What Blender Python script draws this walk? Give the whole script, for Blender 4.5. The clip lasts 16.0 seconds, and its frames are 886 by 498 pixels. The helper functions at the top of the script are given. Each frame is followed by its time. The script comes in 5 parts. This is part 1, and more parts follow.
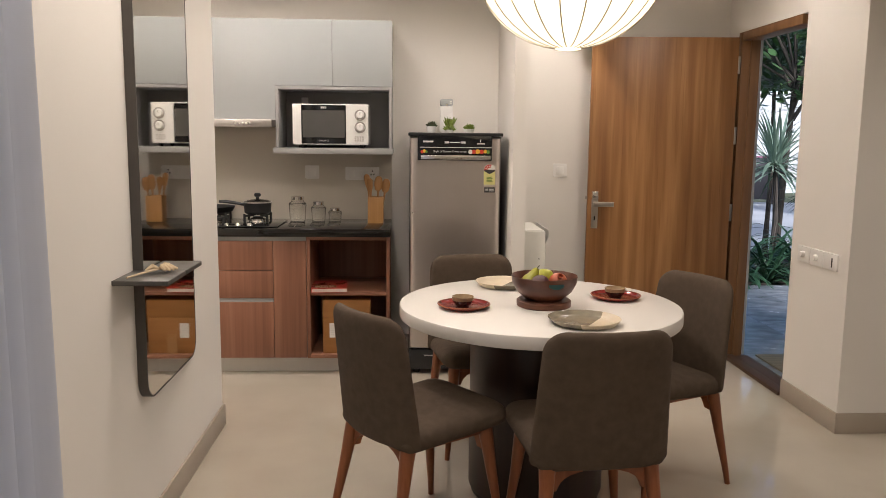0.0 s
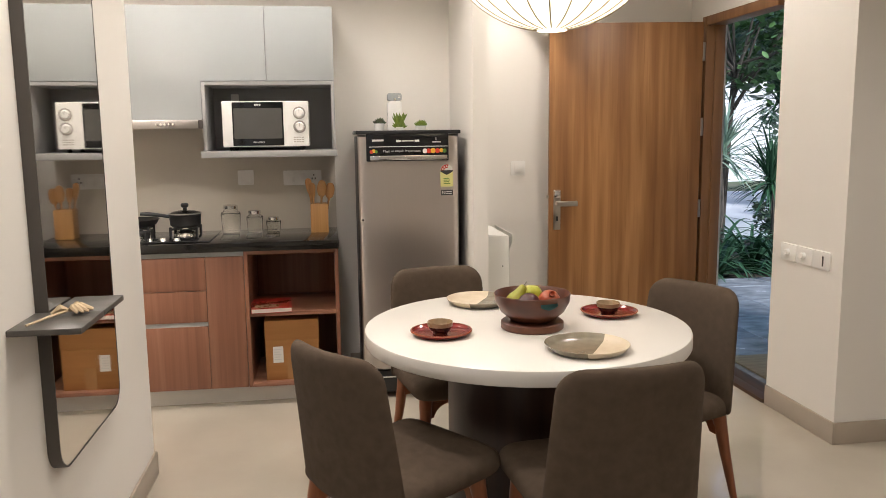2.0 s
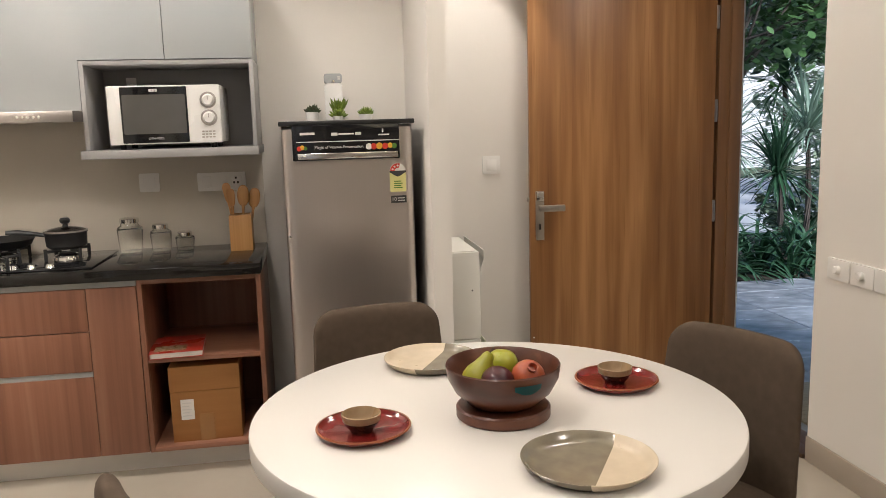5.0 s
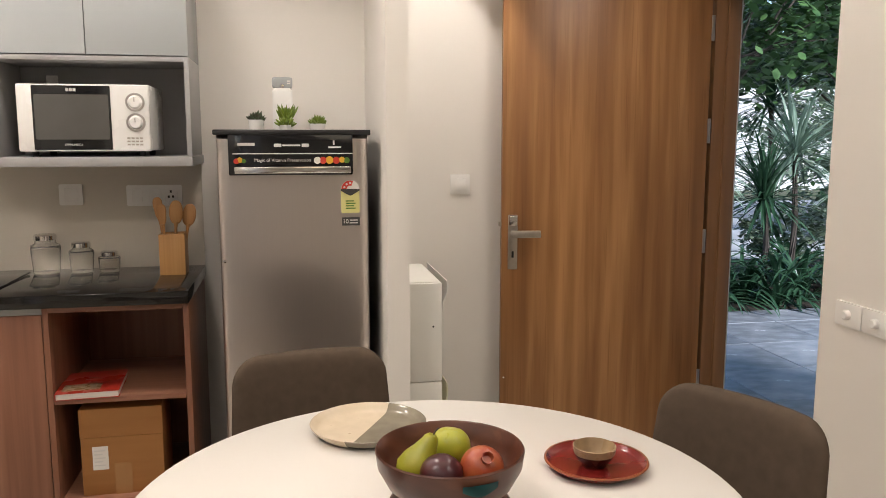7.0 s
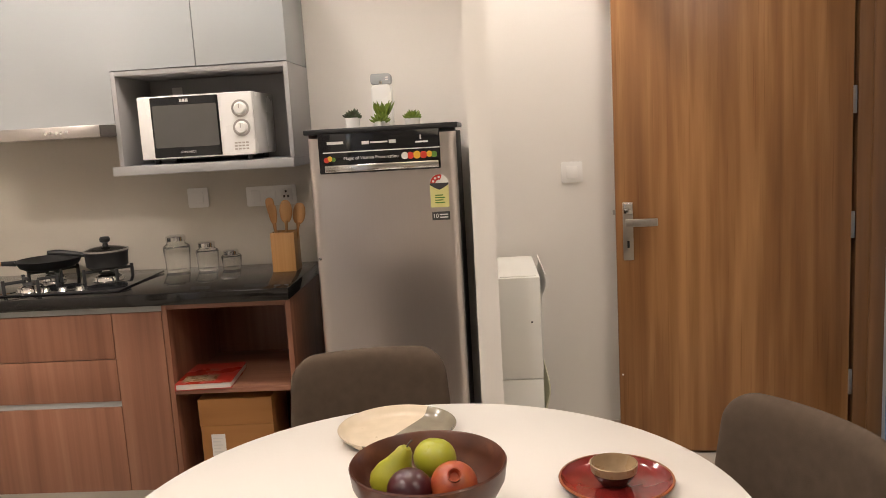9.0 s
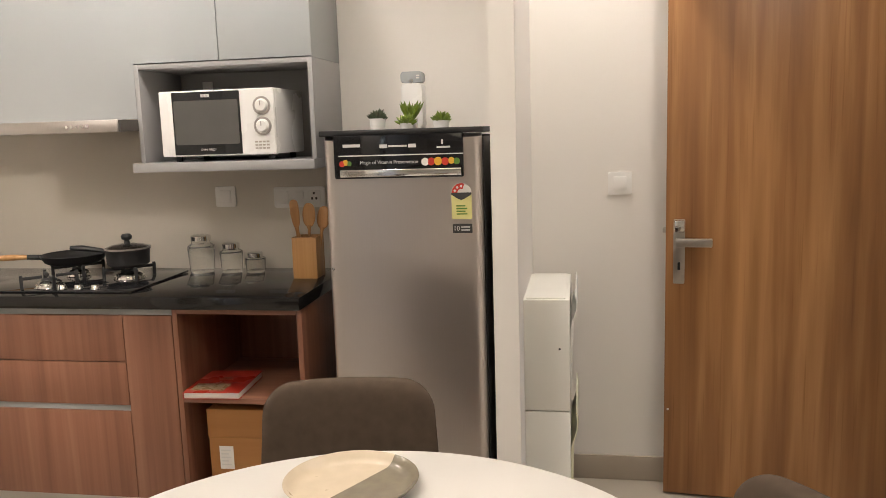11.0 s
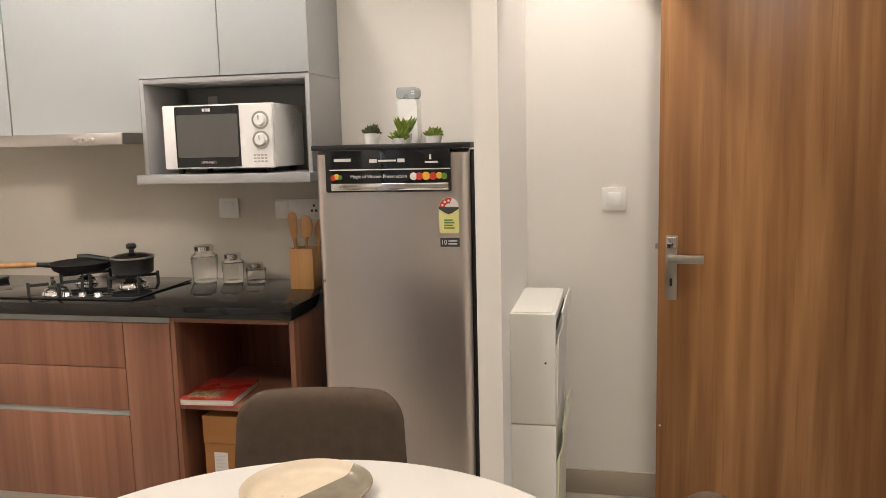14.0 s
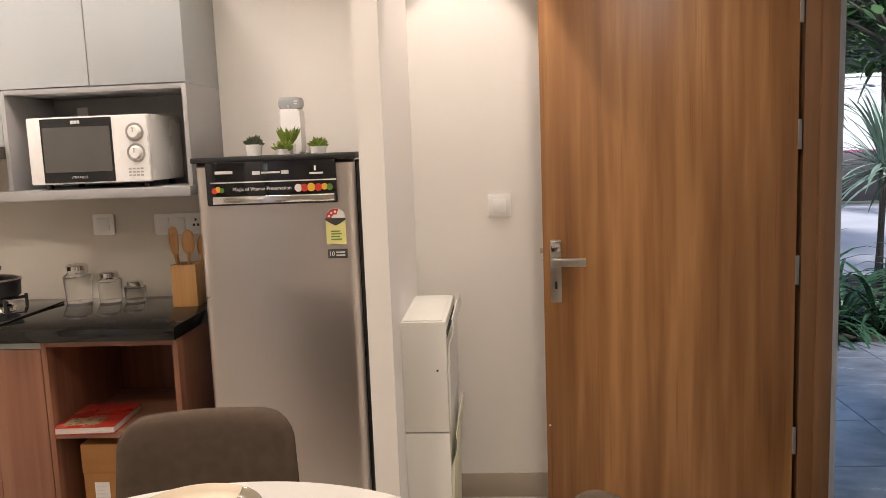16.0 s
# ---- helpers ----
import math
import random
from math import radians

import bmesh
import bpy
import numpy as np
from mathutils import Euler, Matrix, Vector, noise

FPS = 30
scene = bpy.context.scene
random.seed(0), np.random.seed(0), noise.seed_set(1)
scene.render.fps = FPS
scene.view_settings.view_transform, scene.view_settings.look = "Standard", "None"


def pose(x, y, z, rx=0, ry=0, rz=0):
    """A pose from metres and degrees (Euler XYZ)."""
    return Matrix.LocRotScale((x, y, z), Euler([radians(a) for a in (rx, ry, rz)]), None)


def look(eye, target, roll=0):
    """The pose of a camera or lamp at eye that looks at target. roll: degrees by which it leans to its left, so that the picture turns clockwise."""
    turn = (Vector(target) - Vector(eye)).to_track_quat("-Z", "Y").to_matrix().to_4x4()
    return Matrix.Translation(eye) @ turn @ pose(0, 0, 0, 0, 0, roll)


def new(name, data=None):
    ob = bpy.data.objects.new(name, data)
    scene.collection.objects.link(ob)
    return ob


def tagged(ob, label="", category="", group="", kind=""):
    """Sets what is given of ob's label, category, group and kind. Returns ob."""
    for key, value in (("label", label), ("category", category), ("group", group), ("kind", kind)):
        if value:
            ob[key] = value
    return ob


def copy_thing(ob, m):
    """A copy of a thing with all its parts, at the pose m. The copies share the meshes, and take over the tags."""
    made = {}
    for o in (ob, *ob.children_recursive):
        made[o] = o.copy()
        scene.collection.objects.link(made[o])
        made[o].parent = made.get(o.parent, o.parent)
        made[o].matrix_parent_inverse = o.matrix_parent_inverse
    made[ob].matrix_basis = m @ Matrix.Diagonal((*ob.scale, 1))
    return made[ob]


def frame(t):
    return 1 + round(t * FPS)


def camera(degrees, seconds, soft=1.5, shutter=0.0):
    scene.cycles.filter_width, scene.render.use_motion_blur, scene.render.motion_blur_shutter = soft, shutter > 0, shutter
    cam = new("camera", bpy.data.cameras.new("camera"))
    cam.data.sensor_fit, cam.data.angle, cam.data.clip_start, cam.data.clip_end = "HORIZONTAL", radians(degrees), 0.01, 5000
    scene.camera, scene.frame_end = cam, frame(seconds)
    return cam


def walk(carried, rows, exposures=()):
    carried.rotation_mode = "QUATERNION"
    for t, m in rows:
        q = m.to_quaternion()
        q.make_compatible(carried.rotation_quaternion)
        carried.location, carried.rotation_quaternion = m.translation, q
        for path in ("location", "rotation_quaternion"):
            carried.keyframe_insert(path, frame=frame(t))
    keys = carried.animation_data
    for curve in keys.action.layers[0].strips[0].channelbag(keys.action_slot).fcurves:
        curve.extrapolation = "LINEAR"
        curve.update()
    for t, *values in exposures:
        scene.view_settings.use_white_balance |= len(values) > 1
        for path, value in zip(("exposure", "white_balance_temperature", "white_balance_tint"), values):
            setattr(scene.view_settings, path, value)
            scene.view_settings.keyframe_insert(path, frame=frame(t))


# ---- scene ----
cam = camera(58.3, 16.0, soft=0.7)
ROWS = [
    (0, (-0.019, 0.006, 1.45), (0.08, 1.984, 1.172), 0.6),
    (0.5, (-0.035, 0.044, 1.466), (0.07, 2.025, 1.209), -0.9),
    (1, (-0.112, 0.163, 1.475), (0.022, 2.142, 1.218), 0.5),
    (1.5, (-0.192, 0.295, 1.472), (0.029, 2.27, 1.246), -0.3),
    (2, (-0.142, 0.481, 1.457), (0.138, 2.44, 1.17), -0.7),
    (2.5, (-0.046, 0.683, 1.449), (0.255, 2.643, 1.184), -0.9),
    (3, (-0.026, 0.868, 1.451), (0.259, 2.832, 1.201), -1.3),
    (3.5, (-0.079, 1.069, 1.464), (0.229, 3.025, 1.188), -1.7),
    (6, (0.253, 1.589, 1.447), (0.573, 3.538, 1.133), -1.4),
    (6.5, (0.238, 1.727, 1.465), (0.586, 3.683, 1.235), -0.2),
    (7, (0.282, 1.793, 1.447), (0.65, 3.739, 1.171), 0.0),
    (7.5, (0.384, 1.831, 1.462), (0.799, 3.765, 1.163), -1.2),
    (8, (0.49, 1.834, 1.459), (0.665, 3.807, 1.182), -2.0),
    (8.5, (0.593, 1.823, 1.447), (0.566, 3.801, 1.154), -2.8),
    (11, (0.876, 2.124, 1.472), (0.536, 4.072, 1.174), -1.8),
    (11.5, (0.985, 2.127, 1.459), (0.524, 4.040, 1.111), -1.2),
    (12, (1.005, 2.135, 1.479), (0.575, 4.06, 1.145), -1.5),
    (12.5, (1.023, 2.13, 1.477), (0.652, 4.071, 1.169), -1.9),
    (13, (1.035, 2.117, 1.482), (0.68, 4.058, 1.161), -1.9),
    (13.5, (1.032, 2.113, 1.483), (0.628, 4.051, 1.197), -1.5),
    (14, (1.032, 2.115, 1.48), (0.612, 4.052, 1.213), -1.4),
    (14.5, (1.027, 2.145, 1.479), (0.766, 4.108, 1.198), -0.5),
    (15, (1.044, 2.144, 1.489), (0.976, 4.128, 1.246), -0.8),
    (15.5, (1.04, 2.138, 1.491), (0.984, 4.123, 1.252), -1.0),
    (16, (1.043, 2.122, 1.488), (0.892, 4.1, 1.23), -2.2),
]
walk(cam, [(t, look(eye, target, roll)) for t, eye, target, roll in ROWS], exposures=[(0.0, 0.39, 6000, 14), (1.0, 0.39, 5950, 13), (1.25, 0.18, 5950, 12), (1.5, 0.17, 5950, 12), (2.0, 0.64, 5850, 11), (3.5, 0.52, 5850, 10), (6.0, 0.46, 5850, 12), (7.5, 0.54, 5950, 13), (8.5, 0.56, 6050, 15), (11.0, 0.58, 5900, 12), (13.5, 0.60, 5850, 11), (14.5, 0.62, 5950, 14), (16.0, 0.62, 6150, 17)])

# ---- world and light ----
SUN_ELEV, SUN_ROT = radians(38), radians(200)
world = bpy.data.worlds.new("sky")
scene.world = world
world.use_nodes = True
wn = world.node_tree.nodes
sky = wn.new("ShaderNodeTexSky")
sky.sky_type, sky.sun_disc, sky.sun_elevation, sky.sun_rotation = "NISHITA", False, SUN_ELEV, SUN_ROT
wn["Background"].inputs["Strength"].default_value = 0.15
world.node_tree.links.new(sky.outputs["Color"], wn["Background"].inputs["Color"])
sun = new("sun", bpy.data.lights.new("sun", "SUN"))
sun.data.energy, sun.data.angle, sun.data.color = 4.5, radians(10), (1.0, 0.97, 0.93)
sun.matrix_world = look((14, -4, 12), (6, 12, 0))

CEIL = 2.75
WARM = (1.0, 0.865, 0.715)


def spot(x, y, watts, cone, aim=(0, 0, -1), blend=0.35, size=0.03):
    li = bpy.data.lights.new("unseen_downlight_lamp", "SPOT")
    li.energy, li.color, li.spot_size, li.spot_blend, li.shadow_soft_size = watts, WARM, radians(cone), blend, size
    ob = new("unseen_downlight_lamp", li)
    ob.matrix_world = look((x, y, CEIL - 0.012), (x + aim[0], y + aim[1], CEIL - 0.012 + aim[2]))
    return ob


# Unseen lamps: the niche spot fits its wall scallop; the rest are added fill.
NICHE_SPOT = (0.90, 5.055)
ADDED_DOWNLIGHTS = [(-0.45, 4.45), (0.32, 4.25), (1.5, 4.2), (-1.25, 4.5), (-0.4, 2.75), (-1.3, 3.3), (1.45, 2.4), (-0.35, 1.7), (0.6, 0.4), (2.6, 1.6), (2.6, -0.6), (0.6, -1.4)]
spot(*NICHE_SPOT, 40, 56, blend=0.15)
for dx, dy in ADDED_DOWNLIGHTS:
    spot(dx, dy, 115 if dx < -1 and dy < 4 else 80 if dx < 0 and 2.6 < dy < 4 else 46 if dy > 4 else 38, 145, blend=0.6, size=0.16)

# ---- materials ----


def nodes_of(name):
    m = bpy.data.materials.new(name)
    m.use_nodes = True
    return m, m.node_tree.nodes, m.node_tree.links, m.node_tree.nodes["Principled BSDF"]


def mat(name, a, b=None, rough=0.5, metal=0.0, scale=(8, 8, 8), fine=60.0, bump=0.05, spec=0.5, detail=5.0, coat=0.0, rvar=0.08, rand=0.0):
    """Two colours mixed by a stretched noise, a finer grain on the roughness and relief."""
    m, n, l, p = nodes_of(name)
    b = b or tuple(c * 0.88 for c in a)
    tc, mp, no, ra = n.new("ShaderNodeTexCoord"), n.new("ShaderNodeMapping"), n.new("ShaderNodeTexNoise"), n.new("ShaderNodeValToRGB")
    mp.inputs["Scale"].default_value = scale
    no.inputs["Scale"].default_value, no.inputs["Detail"].default_value = 1.0, detail
    ra.color_ramp.elements[0].position, ra.color_ramp.elements[1].position = 0.3, 0.7
    ra.color_ramp.elements[0].color, ra.color_ramp.elements[1].color = (*a, 1), (*b, 1)
    l.new(tc.outputs["Object"], mp.inputs["Vector"])
    l.new(mp.outputs["Vector"], no.inputs["Vector"])
    l.new(no.outputs["Fac"], ra.inputs["Fac"])
    colour = ra.outputs["Color"]
    if rand:
        oi, hs = n.new("ShaderNodeObjectInfo"), n.new("ShaderNodeHueSaturation")
        mr = n.new("ShaderNodeMapRange")
        mr.inputs["To Min"].default_value, mr.inputs["To Max"].default_value = 1 - rand, 1 + rand
        l.new(oi.outputs["Random"], mr.inputs["Value"])
        l.new(mr.outputs["Result"], hs.inputs["Value"])
        l.new(colour, hs.inputs["Color"])
        colour = hs.outputs["Color"]
    l.new(colour, p.inputs["Base Color"])
    fi = n.new("ShaderNodeTexNoise")
    fi.inputs["Scale"].default_value, fi.inputs["Detail"].default_value = fine, 3.0
    l.new(tc.outputs["Object"], fi.inputs["Vector"])
    mr2 = n.new("ShaderNodeMapRange")
    mr2.inputs["To Min"].default_value, mr2.inputs["To Max"].default_value = max(0.02, rough - rvar), min(1.0, rough + rvar)
    l.new(no.outputs["Fac"], mr2.inputs["Value"])
    l.new(mr2.outputs["Result"], p.inputs["Roughness"])
    if bump:
        bu = n.new("ShaderNodeBump")
        bu.inputs["Strength"].default_value, bu.inputs["Distance"].default_value = bump, 0.004
        l.new(fi.outputs["Fac"], bu.inputs["Height"])
        l.new(bu.outputs["Normal"], p.inputs["Normal"])
    p.inputs["Metallic"].default_value = metal
    p.inputs["Specular IOR Level"].default_value = spec
    p.inputs["Coat Weight"].default_value = coat
    return m


def wood(name, dark, mid, light, axis="z", width=22.0, rough=0.45, bump=0.06, bands=1.0, coat=0.0, spread=0.17, knots=False):
    """Straight-grained timber: long streaks along one axis, wide colour bands and fine pores."""
    m, n, l, p = nodes_of(name)
    tc = n.new("ShaderNodeTexCoord")
    k = {"x": 0, "y": 1, "z": 2}[axis]

    def noise_at(across, along, detail):
        mp, no = n.new("ShaderNodeMapping"), n.new("ShaderNodeTexNoise")
        s = [across] * 3
        s[k] = along
        mp.inputs["Scale"].default_value = s
        no.inputs["Scale"].default_value, no.inputs["Detail"].default_value = 1.0, detail
        no.inputs["Distortion"].default_value = 0.3
        l.new(tc.outputs["Object"], mp.inputs["Vector"])
        l.new(mp.outputs["Vector"], no.inputs["Vector"])
        return no.outputs["Fac"]
    broad, grain, pore = noise_at(width * 0.4 * bands, 0.5, 2.0), noise_at(width * 1.6, 1.2, 4.0), noise_at(width * 14, 7.0, 2.0)
    mix = n.new("ShaderNodeMath")
    mix.operation = "MULTIPLY_ADD"
    mix.inputs[1].default_value = 0.6
    l.new(broad, mix.inputs[0])
    sc = n.new("ShaderNodeMath")
    sc.operation = "MULTIPLY"
    sc.inputs[1].default_value = 0.4
    l.new(grain, sc.inputs[0])
    l.new(sc.outputs[0], mix.inputs[2])
    ra = n.new("ShaderNodeValToRGB")
    e = ra.color_ramp.elements
    e[0].position, e[1].position = 0.5 - spread, 0.5 + spread
    e[0].color, e[1].color = (*dark, 1), (*light, 1)
    e.new(0.5).color = (*mid, 1)
    l.new(mix.outputs[0], ra.inputs["Fac"])
    colour = ra.outputs["Color"]
    if knots:
        dash, thin, darken = noise_at(width * 6, 1.6, 3.0), n.new("ShaderNodeMapRange"), n.new("ShaderNodeMix")
        thin.inputs["From Min"].default_value, thin.inputs["From Max"].default_value = 0.60, 0.72
        l.new(dash, thin.inputs["Value"])
        darken.data_type, darken.blend_type = "RGBA", "MULTIPLY"
        darken.inputs[7].default_value = (0.80, 0.73, 0.65, 1)
        l.new(thin.outputs["Result"], darken.inputs[0])
        l.new(colour, darken.inputs[6])
        colour = darken.outputs[2]
    l.new(colour, p.inputs["Base Color"])
    bu = n.new("ShaderNodeBump")
    bu.inputs["Strength"].default_value, bu.inputs["Distance"].default_value = bump, 0.002
    l.new(pore, bu.inputs["Height"])
    l.new(bu.outputs["Normal"], p.inputs["Normal"])
    p.inputs["Roughness"].default_value = rough
    p.inputs["Coat Weight"].default_value = coat
    return m


def glow(name, colour, strength, base=(0.8, 0.8, 0.8)):
    m, n, l, p = nodes_of(name)
    p.inputs["Base Color"].default_value = (*base, 1)
    p.inputs["Emission Color"].default_value = (*colour, 1)
    p.inputs["Emission Strength"].default_value = strength
    return m


def glass(name, colour=(0.95, 0.97, 0.96), rough=0.02):
    m, n, l, p = nodes_of(name)
    p.inputs["Base Color"].default_value = (*colour, 1)
    p.inputs["Roughness"].default_value = rough
    p.inputs["Transmission Weight"].default_value = 1.0
    p.inputs["IOR"].default_value = 1.45
    return m


M = {}
M["wall"] = mat("wall_paint", (0.80, 0.765, 0.71), (0.78, 0.745, 0.69), rough=0.62, scale=(1.2, 1.2, 1.2), fine=240, bump=0.05)
M["ceiling"] = mat("ceiling_paint", (0.84, 0.82, 0.78), (0.82, 0.80, 0.76), rough=0.8, scale=(1, 1, 1), fine=200, bump=0.04)
M["floor"] = mat("polished_cream_tile", (0.48, 0.43, 0.355), (0.43, 0.385, 0.315), rough=0.045, scale=(2.5, 2.5, 2.5), fine=14, bump=0.01, spec=0.6, rvar=0.02)
M["skirting"] = mat("skirting_tile", (0.42, 0.36, 0.29), (0.38, 0.325, 0.26), rough=0.3, scale=(3, 3, 3), fine=40, bump=0.02)
M["splash"] = mat("backsplash_tile", (0.62, 0.57, 0.48), (0.58, 0.53, 0.45), rough=0.35, scale=(2, 2, 2), fine=70, bump=0.02)
M["frame_wood"] = wood("door_frame_timber", (0.16, 0.075, 0.03), (0.22, 0.11, 0.045), (0.27, 0.14, 0.06), "z", 20)
M["door_wood"] = wood("door_veneer", (0.15, 0.062, 0.017), (0.27, 0.122, 0.038), (0.44, 0.225, 0.080), "z", 15, rough=0.42, bump=0.05, spread=0.185, knots=True)
M["walnut"] = wood("walnut_laminate", (0.175, 0.073, 0.041), (0.24, 0.105, 0.06), (0.30, 0.142, 0.086), "z", 34, rough=0.4, bands=1.3)
M["walnut_x"] = wood("walnut_laminate_flat", (0.20, 0.088, 0.052), (0.27, 0.125, 0.075), (0.33, 0.165, 0.105), "x", 34, rough=0.4, bands=1.3)
M["leg_wood"] = wood("chair_leg_timber", (0.16, 0.045, 0.014), (0.23, 0.072, 0.024), (0.30, 0.105, 0.038), "z", 40, rough=0.35)
M["threshold"] = wood("dark_threshold_timber", (0.05, 0.025, 0.012), (0.07, 0.036, 0.018), (0.10, 0.052, 0.026), "y", 24)
M["wenge"] = wood("wenge_veneer", (0.016, 0.006, 0.0045), (0.026, 0.010, 0.007), (0.042, 0.018, 0.012), "z", 26, rough=0.38)
M["bowl_wood"] = wood("acacia", (0.040, 0.013, 0.007), (0.095, 0.030, 0.015), (0.21, 0.082, 0.036), "x", 16, rough=0.36, bands=0.8, coat=0.08)
M["bamboo"] = wood("bamboo", (0.40, 0.20, 0.065), (0.47, 0.25, 0.085), (0.54, 0.30, 0.115), "z", 60, rough=0.45)
M["spoon"] = wood("spoon_timber", (0.33, 0.155, 0.045), (0.42, 0.21, 0.07), (0.48, 0.26, 0.095), "z", 60, rough=0.5)
M["fabric"] = mat("taupe_weave", (0.100, 0.073, 0.051), (0.082, 0.059, 0.041), rough=0.9, scale=(30, 30, 30), fine=900, bump=0.35, spec=0.2)
M["table"] = mat("white_lacquer", (0.74, 0.705, 0.65), (0.73, 0.695, 0.64), rough=0.3, scale=(2, 2, 2), fine=400, bump=0.01, rvar=0.03)
M["granite"] = mat("black_granite", (0.008, 0.0075, 0.007), (0.014, 0.013, 0.012), rough=0.07, scale=(140, 140, 140), fine=50, bump=0.0, spec=0.55, rvar=0.015)
M["grey_lam"] = mat("grey_laminate", (0.40, 0.42, 0.42), (0.385, 0.405, 0.405), rough=0.22, scale=(1.5, 1.5, 1.5), fine=60, bump=0.008)
M["grey_dark"] = mat("grey_carcass", (0.37, 0.365, 0.36), (0.35, 0.345, 0.34), rough=0.4, scale=(2, 2, 2), fine=90, bump=0.02)
M["plinth"] = mat("plinth_laminate", (0.78, 0.75, 0.70), (0.72, 0.695, 0.65), rough=0.3, scale=(2, 2, 8), fine=50, bump=0.02)
M["steel"] = mat("brushed_steel", (0.50, 0.47, 0.44), (0.44, 0.415, 0.39), rough=0.34, metal=0.9, scale=(500, 500, 2), fine=300, bump=0.015, rvar=0.06)
M["fridge_steel"] = mat("fridge_skin", (0.60, 0.555, 0.52), (0.585, 0.54, 0.505), rough=0.30, metal=0.95, scale=(500, 500, 3), fine=400, bump=0.0, rvar=0.05)
M["chrome"] = mat("chrome", (0.75, 0.74, 0.72), (0.70, 0.69, 0.67), rough=0.14, metal=1.0, scale=(20, 20, 20), fine=90, bump=0.0)
M["lock"] = mat("satin_nickel", (0.52, 0.48, 0.43), (0.46, 0.43, 0.38), rough=0.32, metal=1.0, scale=(40, 40, 40), fine=300, bump=0.02)
M["white_pl"] = mat("white_plastic", (0.87, 0.855, 0.82), (0.85, 0.835, 0.80), rough=0.25, scale=(4, 4, 4), fine=120, bump=0.01)
M["mw_white"] = mat("white_enamel", (0.84, 0.83, 0.80), (0.82, 0.81, 0.78), rough=0.28, scale=(3, 3, 3), fine=200, bump=0.006)
M["bin_pl"] = mat("off_white_plastic", (0.78, 0.765, 0.70), (0.745, 0.73, 0.665), rough=0.4, scale=(3, 3, 3), fine=150, bump=0.02)
M["bin_pl2"] = mat("cream_plastic", (0.70, 0.69, 0.50), (0.67, 0.66, 0.47), rough=0.4, scale=(3, 3, 3), fine=150, bump=0.02)
M["black_pl"] = mat("black_plastic", (0.012, 0.012, 0.012), (0.018, 0.018, 0.018), rough=0.35, scale=(8, 8, 8), fine=200, bump=0.01)
M["black_gloss"] = mat("black_glass_panel", (0.008, 0.008, 0.009), (0.012, 0.012, 0.013), rough=0.06, scale=(5, 5, 5), fine=10, bump=0.0, rvar=0.02)
M["mw_window"] = mat("dark_oven_window", (0.085, 0.083, 0.075), (0.10, 0.097, 0.09), rough=0.12, scale=(5, 5, 5), fine=10, bump=0.0, rvar=0.02)
M["cast"] = mat("cast_iron", (0.012, 0.012, 0.012), (0.022, 0.021, 0.02), rough=0.55, scale=(30, 30, 30), fine=300, bump=0.12)
M["fridge_side"] = mat("fridge_side_paint", (0.03, 0.028, 0.027), (0.037, 0.035, 0.033), rough=0.4, scale=(4, 4, 4), fine=250, bump=0.02)
M["charcoal"] = mat("charcoal_metal", (0.075, 0.066, 0.058), (0.09, 0.08, 0.07), rough=0.42, scale=(12, 12, 12), fine=260, bump=0.03)
M["charcoal_top"] = mat("charcoal_board", (0.10, 0.092, 0.082), (0.075, 0.07, 0.062), rough=0.36, scale=(9, 30, 9), fine=160, bump=0.04)
M["mirror"] = mat("mirror_silver", (0.86, 0.85, 0.82), (0.86, 0.85, 0.82), rough=0.03, metal=1.0, bump=0.0, rvar=0.01)
M["red_glaze"] = mat("oxblood_glaze", (0.22, 0.018, 0.014), (0.15, 0.012, 0.010), rough=0.16, scale=(18, 18, 18), fine=60, bump=0.02, coat=0.4)
M["rust_rim"] = mat("toasted_rim", (0.30, 0.095, 0.032), (0.22, 0.065, 0.022), rough=0.35, scale=(40, 40, 40), fine=120, bump=0.04)
M["olive_glaze"] = mat("olive_glaze", (0.25, 0.215, 0.15), (0.185, 0.16, 0.115), rough=0.2, scale=(25, 25, 25), fine=90, bump=0.03, coat=0.3)
M["cream_glaze"] = mat("cream_glaze", (0.62, 0.52, 0.38), (0.56, 0.465, 0.33), rough=0.3, scale=(30, 30, 30), fine=120, bump=0.03)
M["tan_glaze"] = mat("tan_glaze", (0.36, 0.25, 0.14), (0.28, 0.19, 0.10), rough=0.28, scale=(40, 40, 40), fine=120, bump=0.03)
M["brown_glaze"] = mat("brown_glaze", (0.05, 0.018, 0.010), (0.035, 0.012, 0.008), rough=0.22, scale=(30, 30, 30), fine=100, bump=0.03)
M["teal"] = mat("teal_paint", (0.02, 0.16, 0.17), (0.03, 0.12, 0.13), rough=0.3, scale=(20, 20, 20), fine=90)
M["pear"] = mat("pear_skin", (0.35, 0.325, 0.018), (0.27, 0.275, 0.015), rough=0.38, scale=(30, 30, 30), fine=250, bump=0.04)
M["apple_green"] = mat("green_apple_skin", (0.34, 0.355, 0.022), (0.40, 0.385, 0.03), rough=0.3, scale=(25, 25, 25), fine=250, bump=0.03)
M["plum"] = mat("plum_skin", (0.035, 0.005, 0.009), (0.075, 0.010, 0.012), rough=0.32, scale=(25, 25, 25), fine=200, bump=0.03)
M["pom"] = mat("pomegranate_skin", (0.28, 0.028, 0.013), (0.42, 0.11, 0.03), rough=0.33, scale=(35, 35, 35), fine=200, bump=0.05)
M["carton"] = mat("cardboard", (0.36, 0.165, 0.045), (0.31, 0.14, 0.038), rough=0.75, scale=(2, 2, 30), fine=200, bump=0.08)
